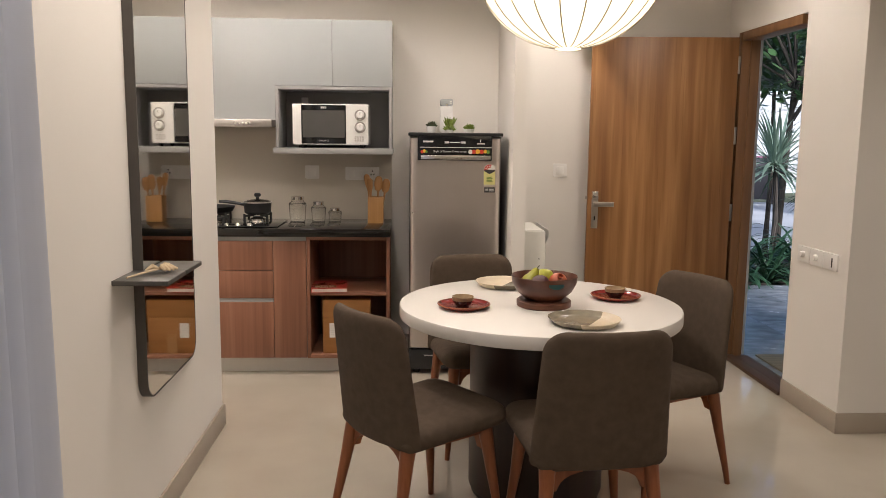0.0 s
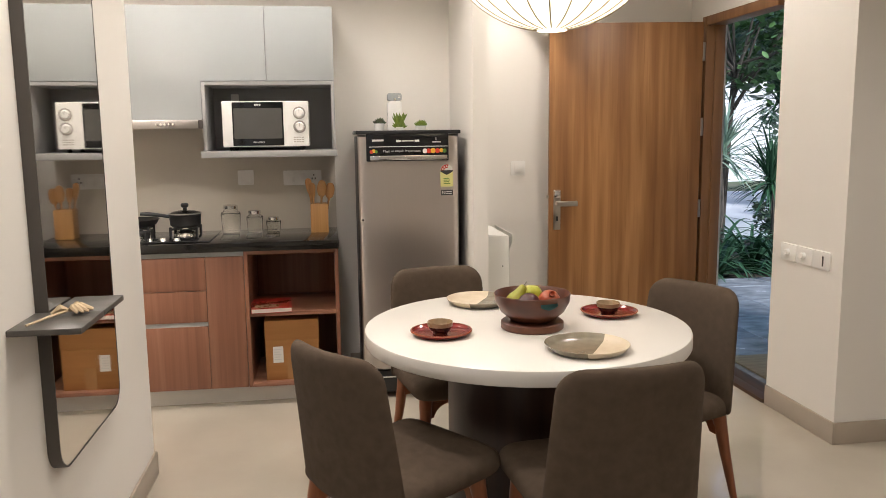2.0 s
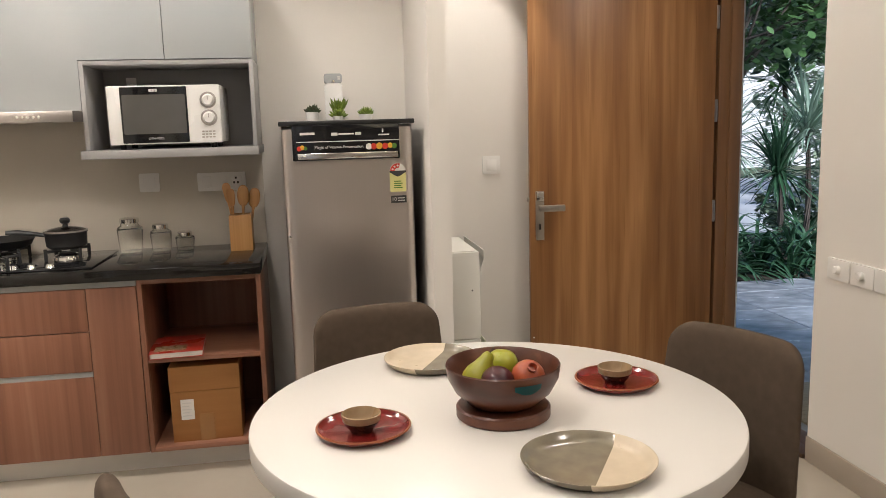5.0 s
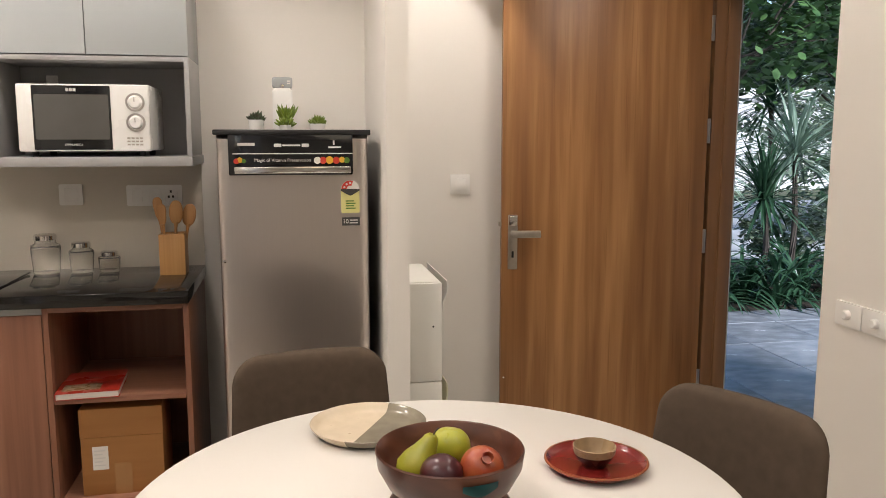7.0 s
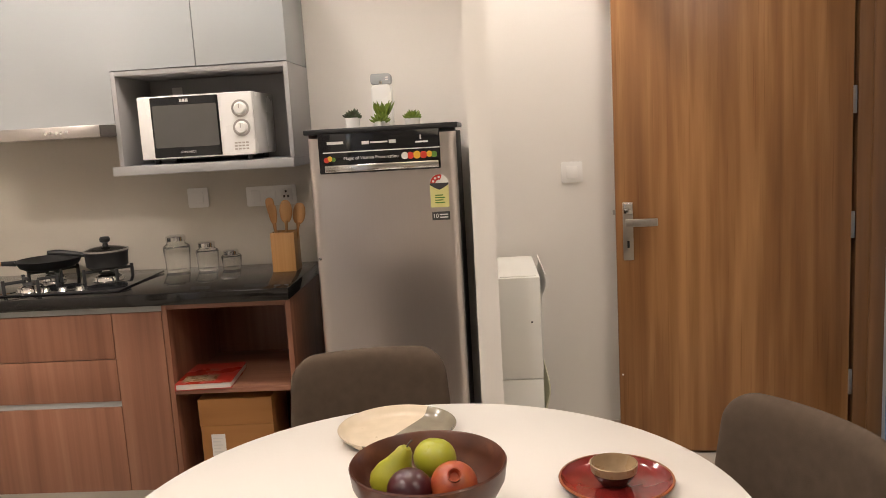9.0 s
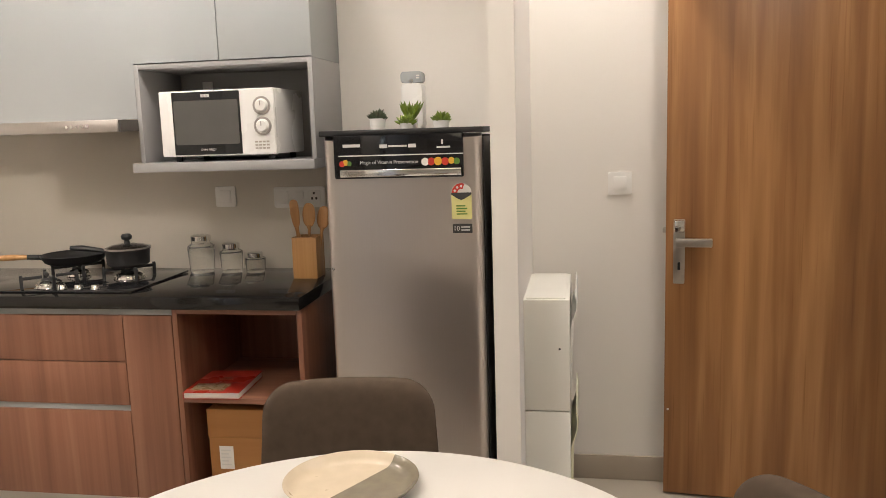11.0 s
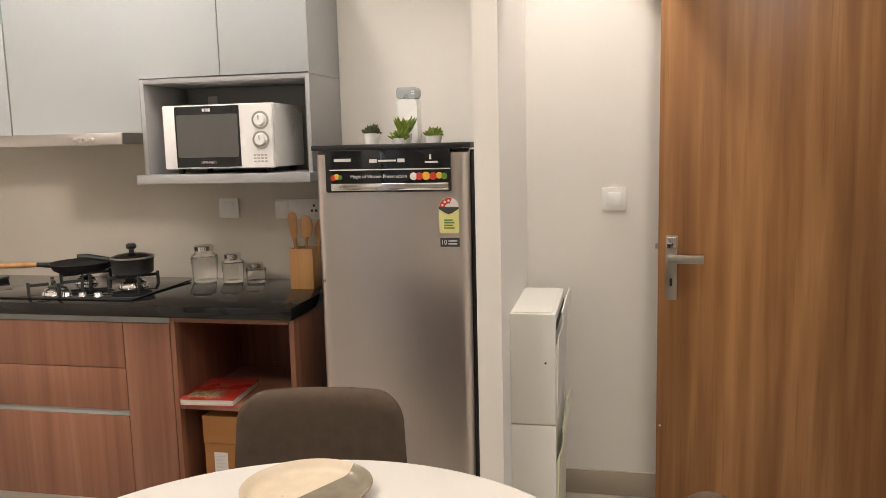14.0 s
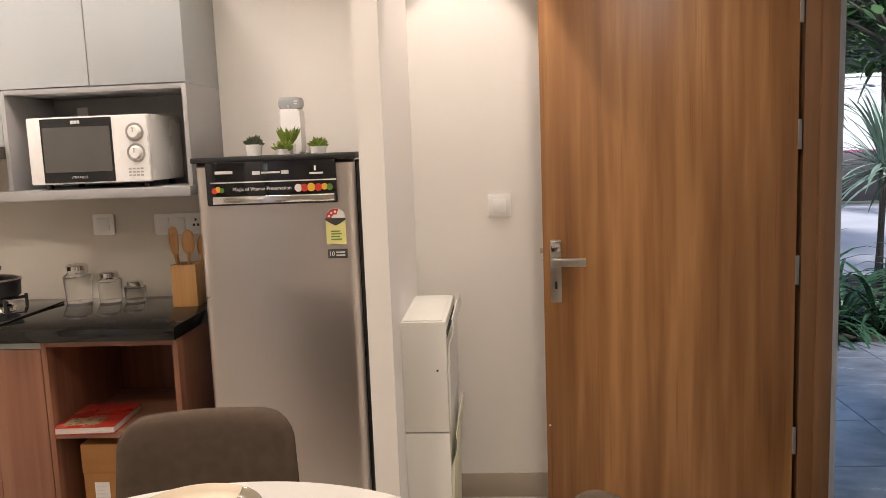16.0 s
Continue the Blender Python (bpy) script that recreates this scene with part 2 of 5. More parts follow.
M["tape"] = mat("packing_tape", (0.36, 0.19, 0.07), (0.33, 0.17, 0.06), rough=0.25, scale=(9, 9, 9), fine=60, bump=0.02)
M["paper"] = mat("white_paper", (0.72, 0.70, 0.66), (0.68, 0.66, 0.62), rough=0.7, scale=(20, 20, 20), fine=300, bump=0.03)
M["ink"] = mat("dark_print", (0.03, 0.03, 0.03), (0.05, 0.045, 0.04), rough=0.6, bump=0.0)
M["silver_print"] = mat("silver_print", (0.62, 0.61, 0.58), (0.58, 0.57, 0.55), rough=0.4, bump=0.0)
M["red_cover"] = mat("red_book_cover", (0.42, 0.035, 0.018), (0.36, 0.028, 0.016), rough=0.28, scale=(8, 8, 8), fine=80, bump=0.01, coat=0.3)
M["red_print"] = mat("red_print", (0.55, 0.04, 0.02), (0.50, 0.035, 0.02), rough=0.4, bump=0.0)
M["yellow_print"] = mat("yellow_print", (0.72, 0.42, 0.03), (0.66, 0.38, 0.03), rough=0.4, bump=0.0)
M["green_print"] = mat("green_print", (0.10, 0.22, 0.03), (0.08, 0.18, 0.03), rough=0.4, bump=0.0)
M["label_yellow"] = mat("pale_yellow_label", (0.66, 0.62, 0.25), (0.62, 0.58, 0.24), rough=0.4, bump=0.0)
M["shade_rib"] = mat("lantern_wire", (0.30, 0.25, 0.14), (0.26, 0.21, 0.12), rough=0.5, bump=0.0)
M["glass"] = glass("clear_glass", rough=0.02)
M["jar_glass"] = glass("clear_jar_glass", (0.985, 0.985, 0.97), 0.06)
M["jar_lid"] = mat("aluminium_lid", (0.62, 0.58, 0.52), (0.56, 0.52, 0.47), rough=0.3, metal=0.75, scale=(50, 50, 50), fine=300, bump=0.02)
M["lid_glass"] = glass("lid_glass", (0.8, 0.8, 0.78), 0.03)
cm, cn, cl, cp = nodes_of("sheer_curtain_cloth")
ct, cw, cx = cn.new("ShaderNodeBsdfTranslucent"), cn.new("ShaderNodeTexWave"), cn.new("ShaderNodeMixShader")
cw.inputs["Scale"].default_value, cw.bands_direction = 160.0, "Z"
cb = cn.new("ShaderNodeBump")
cb.inputs["Strength"].default_value, cb.inputs["Distance"].default_value = 0.1, 0.001
cl.new(cw.outputs["Fac"], cb.inputs["Height"])
cl.new(cb.outputs["Normal"], cp.inputs["Normal"])
cp.inputs["Base Color"].default_value, cp.inputs["Roughness"].default_value = (0.74, 0.76, 0.82, 1), 0.8
ct.inputs["Color"].default_value = (0.80, 0.83, 0.90, 1)
cx.inputs["Fac"].default_value = 0.45
cl.new(cp.outputs["BSDF"], cx.inputs[1])
cl.new(ct.outputs["BSDF"], cx.inputs[2])
cl.new(cx.outputs["Shader"], cn["Material Output"].inputs["Surface"])
M["curtain"] = cm
M["succulent"] = mat("succulent_leaf", (0.20, 0.27, 0.030), (0.12, 0.18, 0.018), rough=0.4, scale=(60, 60, 60), fine=200, bump=0.05)
M["succulent_dark"] = mat("dark_succulent_leaf", (0.05, 0.09, 0.03), (0.06, 0.05, 0.03), rough=0.45, scale=(60, 60, 60), fine=200, bump=0.05)
M["dry"] = mat("dried_straw", (0.62, 0.50, 0.33), (0.52, 0.40, 0.25), rough=0.8, scale=(50, 50, 50), fine=300, bump=0.1)
# Stone mottle; its paler tone also paints in the paving's blotchy reflection.
M["slate"] = mat("slate_paver", (0.20, 0.215, 0.235), (0.40, 0.415, 0.44), rough=0.22, scale=(5, 9, 5), fine=22, bump=0.5, rand=0.16, rvar=0.16)
M["grout"] = mat("pale_grout", (0.30, 0.29, 0.27), (0.24, 0.23, 0.21), rough=0.85, scale=(9, 9, 9))
M["soil"] = mat("garden_soil", (0.05, 0.038, 0.025), (0.035, 0.028, 0.018), rough=0.95, scale=(7, 7, 7), fine=50, bump=0.6)
M["lawn"] = mat("ground_cover", (0.05, 0.075, 0.025), (0.07, 0.07, 0.04), rough=0.95, scale=(1.5, 1.5, 1.5), fine=40, bump=0.6)
M["drive"] = mat("pale_concrete_drive", (0.52, 0.52, 0.52), (0.42, 0.42, 0.42), rough=0.7, scale=(0.9, 0.9, 0.9), fine=20, bump=0.25)
M["leaf_dark"] = mat("strap_leaf", (0.024, 0.066, 0.032), (0.045, 0.10, 0.05), rough=0.3, scale=(3, 3, 3), fine=60, bump=0.05)
M["leaf_blue"] = mat("dracaena_leaf", (0.16, 0.24, 0.18), (0.24, 0.32, 0.24), rough=0.36, scale=(3, 3, 3), fine=60, bump=0.05)
M["leaf_tree"] = mat("broad_leaf", (0.06, 0.13, 0.045), (0.10, 0.19, 0.06), rough=0.38, scale=(2, 2, 2), fine=60, bump=0.05)
M["leaf_shrub"] = mat("pale_shrub_leaf", (0.16, 0.22, 0.14), (0.24, 0.29, 0.19), rough=0.5, scale=(3, 3, 3), fine=60, bump=0.05)
M["bark"] = mat("bark", (0.10, 0.08, 0.065), (0.06, 0.05, 0.04), rough=0.9, scale=(12, 12, 3), fine=60, bump=0.6)
M["far_wall"] = mat("plastered_garden_wall", (0.62, 0.62, 0.62), (0.52, 0.52, 0.52), rough=0.85, scale=(1, 1, 1), fine=30, bump=0.1)
M["dark_metal"] = mat("dark_panel", (0.012, 0.011, 0.014), (0.018, 0.016, 0.02), rough=0.5, scale=(2, 2, 2))
M["magenta"] = mat("magenta_cloth", (0.26, 0.03, 0.12), (0.20, 0.025, 0.10), rough=0.7, scale=(4, 4, 1))
M["orange"] = mat("orange_red_paint", (0.50, 0.07, 0.035), (0.44, 0.06, 0.03), rough=0.5, scale=(4, 4, 4))
M["soffit"] = mat("porch_soffit", (0.78, 0.78, 0.76), (0.74, 0.74, 0.72), rough=0.8, scale=(1, 1, 1))
M["doormat"] = mat("coir_mat", (0.27, 0.23, 0.15), (0.17, 0.145, 0.095), rough=0.95, scale=(3, 90, 3), fine=300, bump=0.6)
M["shade"] = glow("lit_silk_shade", (1.0, 0.84, 0.57), 1.1, (0.85, 0.78, 0.62))
M["bulb"] = glow("downlight_diffuser", (1.0, 0.86, 0.66), 12.0)

# ---- builders ----


def thing(name, label, category, loc=(0, 0, 0), rz=0.0, group="", kind=""):
    ob = new(name)
    ob.empty_display_size = 0.1
    ob.matrix_world = pose(*loc, 0, 0, rz)
    return tagged(ob, label, category, group, kind)


def mesh_of(name, bm, material, smooth=True):
    me = bpy.data.meshes.new(name)
    bmesh.ops.recalc_face_normals(bm, faces=bm.faces)
    bm.to_mesh(me)
    bm.free()
    for mt in material if isinstance(material, (list, tuple)) else [material]:
        me.materials.append(mt)
    if smooth:
        me.polygons.foreach_set("use_smooth", [True] * len(me.polygons))
        me.set_sharp_from_angle(angle=radians(35))
    return me


def part(name, bm, material, parent, label="", world=False):
    """Links bm as one mesh object under a thing or a part; world: bm is in world coordinates."""
    if world:
        root = parent
        while root.parent:
            root = root.parent
        bm.transform(root.matrix_basis.inverted())
    ob = new(name, mesh_of(name, bm, material))
    ob.parent = parent
    return tagged(ob, label)


def solo(name, bm, material, label="", category="", group="", kind="", loc=(0, 0, 0), rz=0.0):
    ob = new(name, mesh_of(name, bm, material))
    ob.matrix_world = pose(*loc, 0, 0, rz)
    return tagged(ob, label, category, group, kind)


def add_box(bm, x0, x1, y0, y1, z0, z1, bevel=0.0, seg=2):
    vs = [bm.verts.new(p) for p in ((x0, y0, z0), (x1, y0, z0), (x1, y1, z0), (x0, y1, z0), (x0, y0, z1), (x1, y0, z1), (x1, y1, z1), (x0, y1, z1))]
    fs = [bm.faces.new([vs[i] for i in q]) for q in ((0, 3, 2, 1), (4, 5, 6, 7), (0, 1, 5, 4), (1, 2, 6, 5), (2, 3, 7, 6), (3, 0, 4, 7))]
    if bevel:
        es = {e for f in fs for e in f.edges}
        bmesh.ops.bevel(bm, geom=list(es), offset=bevel, segments=seg, affect="EDGES", profile=0.5, clamp_overlap=True)
    return bm


def box(x0, x1, y0, y1, z0, z1, bevel=0.0, seg=2):
    return add_box(bmesh.new(), x0, x1, y0, y1, z0, z1, bevel, seg)


def boxes(*rows, bevel=0.0):
    bm = bmesh.new()
    for r in rows:
        add_box(bm, *r, bevel=bevel)
    return bm


def lathe(profile, n=40, closed=False):
    """Turns (radius, height) pairs about z."""
    bm = bmesh.new()
    rings = []
    for r, z in profile:
        if r < 1e-5:
            rings.append([bm.verts.new((0, 0, z))] * n)
        else:
            rings.append([bm.verts.new((r * math.cos(2 * math.pi * i / n), r * math.sin(2 * math.pi * i / n), z)) for i in range(n)])
    pairs = list(zip(rings, rings[1:])) + ([(rings[-1], rings[0])] if closed else [])
    for a, b in pairs:
        for i in range(n):
            j = (i + 1) % n
            vs = []
            for v in (a[i], a[j], b[j], b[i]):
                if v not in vs:
                    vs.append(v)
            if len(vs) > 2:
                bm.faces.new(vs)
    return bm


def tube(path, radii, n=10, caps=True):
    """A round rod through the points of path, with a radius at each."""
    bm = bmesh.new()
    path = [Vector(p) for p in path]
    radii = radii if isinstance(radii, (list, tuple)) else [radii] * len(path)
    rings = []
    for i, p in enumerate(path):
        d = (path[min(i + 1, len(path) - 1)] - path[max(i - 1, 0)]).normalized()
        q = d.to_track_quat("Z", "Y")
        rings.append([bm.verts.new(p + q @ Vector((radii[i] * math.cos(2 * math.pi * k / n), radii[i] * math.sin(2 * math.pi * k / n), 0))) for k in range(n)])
    for a, b in zip(rings, rings[1:]):
        for k in range(n):
            bm.faces.new((a[k], a[(k + 1) % n], b[(k + 1) % n], b[k]))
    if caps:
        bm.faces.new(rings[0][::-1])
        bm.faces.new(rings[-1])
    return bm


def moved(bm, m):
    bm.transform(m)
    return bm


def prism(outline, y0, y1, bevel=0.0):
    """An outline of (x, z) pairs pushed from y0 to y1."""
    bm = bmesh.new()
    a, b = [bm.verts.new((x, y0, z)) for x, z in outline], [bm.verts.new((x, y1, z)) for x, z in outline]
    fa, fb = bm.faces.new(a), bm.faces.new(b[::-1])
    n = len(outline)
    for i in range(n):
        bm.faces.new((a[i], b[i], b[(i + 1) % n], a[(i + 1) % n]))
    if bevel:
        es = list(set(fa.edges) | set(fb.edges))
        bmesh.ops.bevel(bm, geom=es, offset=bevel, segments=2, affect="EDGES", profile=0.5)
    return bm


def round_rect(x0, x1, z0, z1, r, n=6):
    pts = []
    for cx, cz, a0 in ((x1 - r, z1 - r, 0), (x0 + r, z1 - r, 90), (x0 + r, z0 + r, 180), (x1 - r, z0 + r, 270)):
        for i in range(n + 1):
            a = radians(a0 + 90 * i / n)
            pts.append((cx + r * math.cos(a), cz + r * math.sin(a)))
    return pts


def pillow(fn, nu=20, nv=20):
    """Two sheets sewn along their rim: fn(u, v, side) for u, v in -1..1 and side -1 or 1; both sides agree on the rim."""
    bm = bmesh.new()
    us = [math.sin(math.pi / 2 * (2 * i / nu - 1)) for i in range(nu + 1)]
    vs = [math.sin(math.pi / 2 * (2 * j / nv - 1)) for j in range(nv + 1)]
    grids = []
    for side in (-1, 1):
        grids.append([[bm.verts.new(fn(u, v, side)) for v in vs] for u in us])
    for g in grids:
        for i in range(nu):
            for j in range(nv):
                bm.faces.new((g[i][j], g[i + 1][j], g[i + 1][j + 1], g[i][j + 1]))
    bmesh.ops.remove_doubles(bm, verts=bm.verts, dist=1e-5)
    return bm


def lettering(name, text, size, material, parent, m, label="", align="CENTER"):
    cu = bpy.data.curves.new(name, "FONT")
    cu.body, cu.size, cu.align_x, cu.align_y, cu.extrude = text, size, align, "CENTER", 0.0004
    tmp = new("tmp_text", cu)
    bpy.context.view_layer.update()
    me = bpy.data.meshes.new_from_object(tmp.evaluated_get(bpy.context.evaluated_depsgraph_get()))
    bpy.data.objects.remove(tmp)
    bpy.data.curves.remove(cu)
    me.materials.clear()
    me.materials.append(material)
    me.transform(m)
    ob = new(name, me)
    ob.parent = parent
    return tagged(ob, label)

# ---- structure ----
BACK, LEFT, RIGHT, JOG = 5.35, -0.93, 2.15, 3.73
ROOM_X, ROOM_Y, KITCHEN_X = 4.6, -2.6, -2.7
DOOR_Y0, DOOR_Y1, DOOR_TOP = 4.31, 5.19, 2.14
WT = 0.16
solo("floor", boxes((KITCHEN_X - WT, RIGHT + 0.05, JOG, BACK + WT, -0.12, 0), (LEFT - WT, ROOM_X + WT, ROOM_Y - WT, JOG, -0.12, 0), (KITCHEN_X - WT, LEFT - WT, 3.0, JOG, -0.12, 0)), M["floor"], "polished cream vitrified tile floor", "floor", kind="structure")
solo("ceiling", boxes((KITCHEN_X - WT, RIGHT + WT, JOG, BACK + WT, CEIL, CEIL + 0.12), (KITCHEN_X - WT, ROOM_X + WT, ROOM_Y - WT, JOG, CEIL, CEIL + 0.12)), M["ceiling"], "plain white painted ceiling", "ceiling", kind="structure")
WALLS = {
    "wall_north": [(KITCHEN_X - WT, RIGHT + WT, BACK, BACK + WT, 0, CEIL)],
    "wall_kitchen_west": [(KITCHEN_X - WT, KITCHEN_X, 3.0, BACK, 0, CEIL), (KITCHEN_X, LEFT - WT, 2.9, 3.0, 0, CEIL)],
    "wall_mirror": [(LEFT - WT, LEFT, 1.95, 3.92, 0, CEIL), (LEFT - WT, LEFT, 0.2, 1.95, 2.35, CEIL), (LEFT - WT, LEFT, ROOM_Y, 0.2, 0, CEIL)],
    "wall_partition": [(0.606, 0.685, 4.57, BACK, 0, CEIL)],
    "wall_east": [(RIGHT, RIGHT + WT, JOG + WT, DOOR_Y0, 0, CEIL), (RIGHT, RIGHT + WT, DOOR_Y1, BACK, 0, CEIL), (RIGHT, RIGHT + WT, DOOR_Y0, DOOR_Y1, DOOR_TOP, CEIL)],
    "wall_jog": [(RIGHT, ROOM_X + WT, JOG, JOG + WT, 0, CEIL)],
    "wall_room_east": [(ROOM_X, ROOM_X + WT, ROOM_Y, JOG, 0, CEIL)],
    "wall_south": [(LEFT - WT, ROOM_X + WT, ROOM_Y - WT, ROOM_Y, 0, CEIL)],
}
for nm, rows in WALLS.items():
    solo(nm, boxes(*rows), M["wall"], "smooth warm cream painted wall", "wall", kind="structure")
solo("backsplash", box(KITCHEN_X, -0.100, BACK - 0.008, BACK - 0.002, 0.90, 1.56), M["splash"], "beige tiled kitchen backsplash", "backsplash", kind="structure")

SK, SKT = 0.105, 0.012
SKIRT = [
    (LEFT, LEFT + SKT, 1.95, 3.92), (LEFT - WT, LEFT + SKT, 3.92, 3.92 + SKT), (0.679, 2.15, BACK - SKT, BACK), (RIGHT - SKT, RIGHT, JOG - SKT, DOOR_Y0 - 0.005),
    (RIGHT, ROOM_X, JOG - SKT, JOG), (0.600, 0.679, 4.57 - SKT, 4.57), (-0.04, 0.600, BACK - SKT, BACK),
]
for x0, x1, y0, y1 in SKIRT:
    solo("baseboard", box(x0, x1, y0, y1, 0, SK, 0.002), M["skirting"], "beige stone skirting tile along the wall foot", "baseboard", kind="structure")

# ---- entrance door and frame ----
fr = thing("door_frame", "brown timber door frame round the open entrance", "door frame", (RIGHT + 0.06, 4.75, 0), kind="structure")
part("jamb", boxes((RIGHT - 0.004, RIGHT + 0.11, DOOR_Y1 - 0.06, DOOR_Y1 - 0.002, 0, DOOR_TOP - 0.002), (RIGHT + 0.05, RIGHT + 0.11, DOOR_Y1 - 0.075, DOOR_Y1 - 0.058, 0, DOOR_TOP - 0.03), bevel=0.002), M["frame_wood"], fr, world=True)
part("jamb", box(RIGHT + 0.06, RIGHT + 0.12, DOOR_Y0 + 0.002, DOOR_Y0 + 0.05, 0, DOOR_TOP - 0.002, 0.002), M["frame_wood"], fr, world=True)
part("head", boxes((RIGHT - 0.004, RIGHT + 0.11, DOOR_Y0 + 0.05, DOOR_Y1 - 0.06, DOOR_TOP - 0.055, DOOR_TOP - 0.002), bevel=0.002), M["frame_wood"], fr, world=True)
part("threshold", boxes((RIGHT - 0.02, RIGHT + 0.05, DOOR_Y0 + 0.002, DOOR_Y1 - 0.062, 0.001, 0.022), (RIGHT + 0.052, RIGHT + 0.16, DOOR_Y0 + 0.002, DOOR_Y1 - 0.062, -0.04, 0.012), bevel=0.003), M["threshold"], fr, "dark brown timber threshold", world=True)

HINGE, FREE = Vector((2.125, 5.125, 0)), Vector((1.198, 5.219, 0))
dv = HINGE - FREE
DW = dv.length
door = thing("entrance_door", "oak veneer entrance door standing open against the wall", "door", FREE, math.degrees(math.atan2(dv.y, dv.x)))
part("leaf", box(0, DW, 0, 0.04, 0.012, 2.104, 0.002), M["door_wood"], door)
plate = part("lock_plate", prism(round_rect(0.028, 0.070, 0.862, 1.108, 0.004), -0.008, -0.0005, 0.0015), M["lock"], door, "satin nickel lock plate")
part("lever", boxes((0.038, 0.062, -0.05, -0.006, 1.014, 1.038), (0.036, 0.166, -0.062, -0.046, 1.010, 1.042), bevel=0.004), M["lock"], plate)
part("thumb_turn", boxes((0.030, 0.068, -0.022, -0.006, 1.060, 1.106), bevel=0.004), M["chrome"], plate)
part("key_hole", boxes((0.044, 0.054, -0.011, -0.006, 0.915, 0.945), bevel=0.002), M["black_pl"], plate)
part("latch", box(-0.012, 0.001, 0.012, 0.028, 1.055, 1.075, 0.002), M["lock"], door, "nickel latch bolt on the door edge")
for hz in (0.32, 0.98, 1.48, 1.93):
    part("hinge", boxes((DW - 0.003, DW + 0.012, -0.004, 0.0, hz - 0.055, hz + 0.055), bevel=0.002), M["lock"], door, "steel butt hinge")
part("door_stop_mark", box(0.01, 0.018, -0.006, 0.0, 0.355, 0.362, 0.002), M["white_pl"], door)


# ---- switch plates ----
def switch_plate(w, h, rockers, loc, rz, label, slot=False):
    s = thing("switch_plate", label, "switch", loc, rz, group="wall switches")
    part("plate", prism(round_rect(-w / 2, w / 2, -h / 2, h / 2, 0.006), -0.009, 0, 0.003), M["white_pl"], s)
    for i, rw in enumerate(rockers):
        c = (i - (len(rockers) - 1) / 2) * (w * 0.92 / len(rockers))
        part("rocker", moved(box(-rw / 2, rw / 2, -0.0115, -0.008, -h * 0.3, h * 0.3, 0.0012), Matrix.Translation((c, 0, 0))), M["white_pl"], s)
    if slot:
        part("card_slot", box(0.012, 0.022, -0.0105, -0.008, -0.028, 0.02), M["ink"], s)
    return s


switch_plate(0.092, 0.09, (0.05,), (1.033, BACK, 1.239), 0, "white rocker switch plate on the cream wall")
switch_plate(0.092, 0.088, (0.05,), (-0.627, BACK - 0.008, 1.214), 0, "white rocker switch plate on the backsplash")
sp = switch_plate(0.225, 0.088, (0.04, 0.04, 0.05), (-0.295, BACK - 0.008, 1.207), 0, "white socket and switch plate on the backsplash")
for hx, hz in ((0.067, 0.016), (0.058, -0.006), (0.076, -0.006)):
    part("socket_hole", box(hx - 0.004, hx + 0.004, -0.013, -0.011, hz - 0.005, hz + 0.005), M["ink"], sp)
switch_plate(0.092, 0.088, (0.05,), (-1.95, BACK - 0.008, 1.22), 0, "white rocker switch plate on the backsplash")
for yy, kind in ((4.155, 0), (4.02, 0), (3.885, 1)):
    s = switch_plate(0.13, 0.085, (), (RIGHT, yy, 0.847), -90, "white key-card switch plate beside the entrance" if kind else "white switch plate with round knob beside the entrance", slot=bool(kind))
    if not kind:
        part("knob", moved(lathe([(0, 0), (0.017, 0), (0.016, 0.014), (0.012, 0.018), (0, 0.018)], 20), pose(0, -0.009, 0, 90, 0, 0)), M["white_pl"], s)

# ---- downlights, all out of view; those beyond the niche are added ----
dl = thing("downlight", "unseen small recessed round ceiling downlight", "ceiling light", (*NICHE_SPOT, CEIL), group="ceiling downlights")
part("trim_ring", lathe([(0.036, 0), (0.048, 0), (0.048, -0.004), (0.040, -0.007), (0.036, -0.004)], 28, True), M["white_pl"], dl)
part("diffuser", lathe([(0, -0.002), (0.034, -0.002), (0.034, -0.001), (0, -0.001)], 24), M["bulb"], dl)
for dx, dy in ADDED_DOWNLIGHTS:
    copy_thing(dl, pose(dx, dy, CEIL))

# ---- mirror with shelf on the wall ----
MX = LEFT
mir = thing("wall_mirror", "tall mirror with charcoal frame and small side shelf on the wall", "mirror", (MX, 3.09, 0.49))
Y0, Y1, Z0, Z1 = 2.695, 3.335, 0.533, 2.09


def mirror_ring(y0, y1, z0, z1, r, inset, x0, x1):
    bm = bmesh.new()
    loops = []
    for x, d in ((x0, 0.0), (x1, 0.0), (x1, inset), (x1 - 0.012, inset)):
        loops.append([bm.verts.new((x, y, z)) for y, z in round_rect(y0 + d, y1 - d, z0 + d, z1 - d, r - d, 8)])
    n = len(loops[0])
    for a, b in zip(loops, loops[1:]):
        for i in range(n):
            bm.faces.new((a[i], a[(i + 1) % n], b[(i + 1) % n], b[i]))
    return bm


part("frame", mirror_ring(Y0, Y1, Z0, Z1, 0.075, 0.004, MX, MX + 0.034), M["charcoal"], mir, "charcoal metal frame with rounded corners", world=True)
bm = moved(prism([(y, z) for y, z in round_rect(Y0 + 0.0075, Y1 - 0.0075, Z0 + 0.0075, Z1 - 0.0075, 0.067, 8)], -(MX + 0.033), -(MX + 0.026)), Matrix.Rotation(radians(90), 4, "Z"))
part("mirror_glass", bm, M["mirror"], mir, "clear mirror glass", world=True)
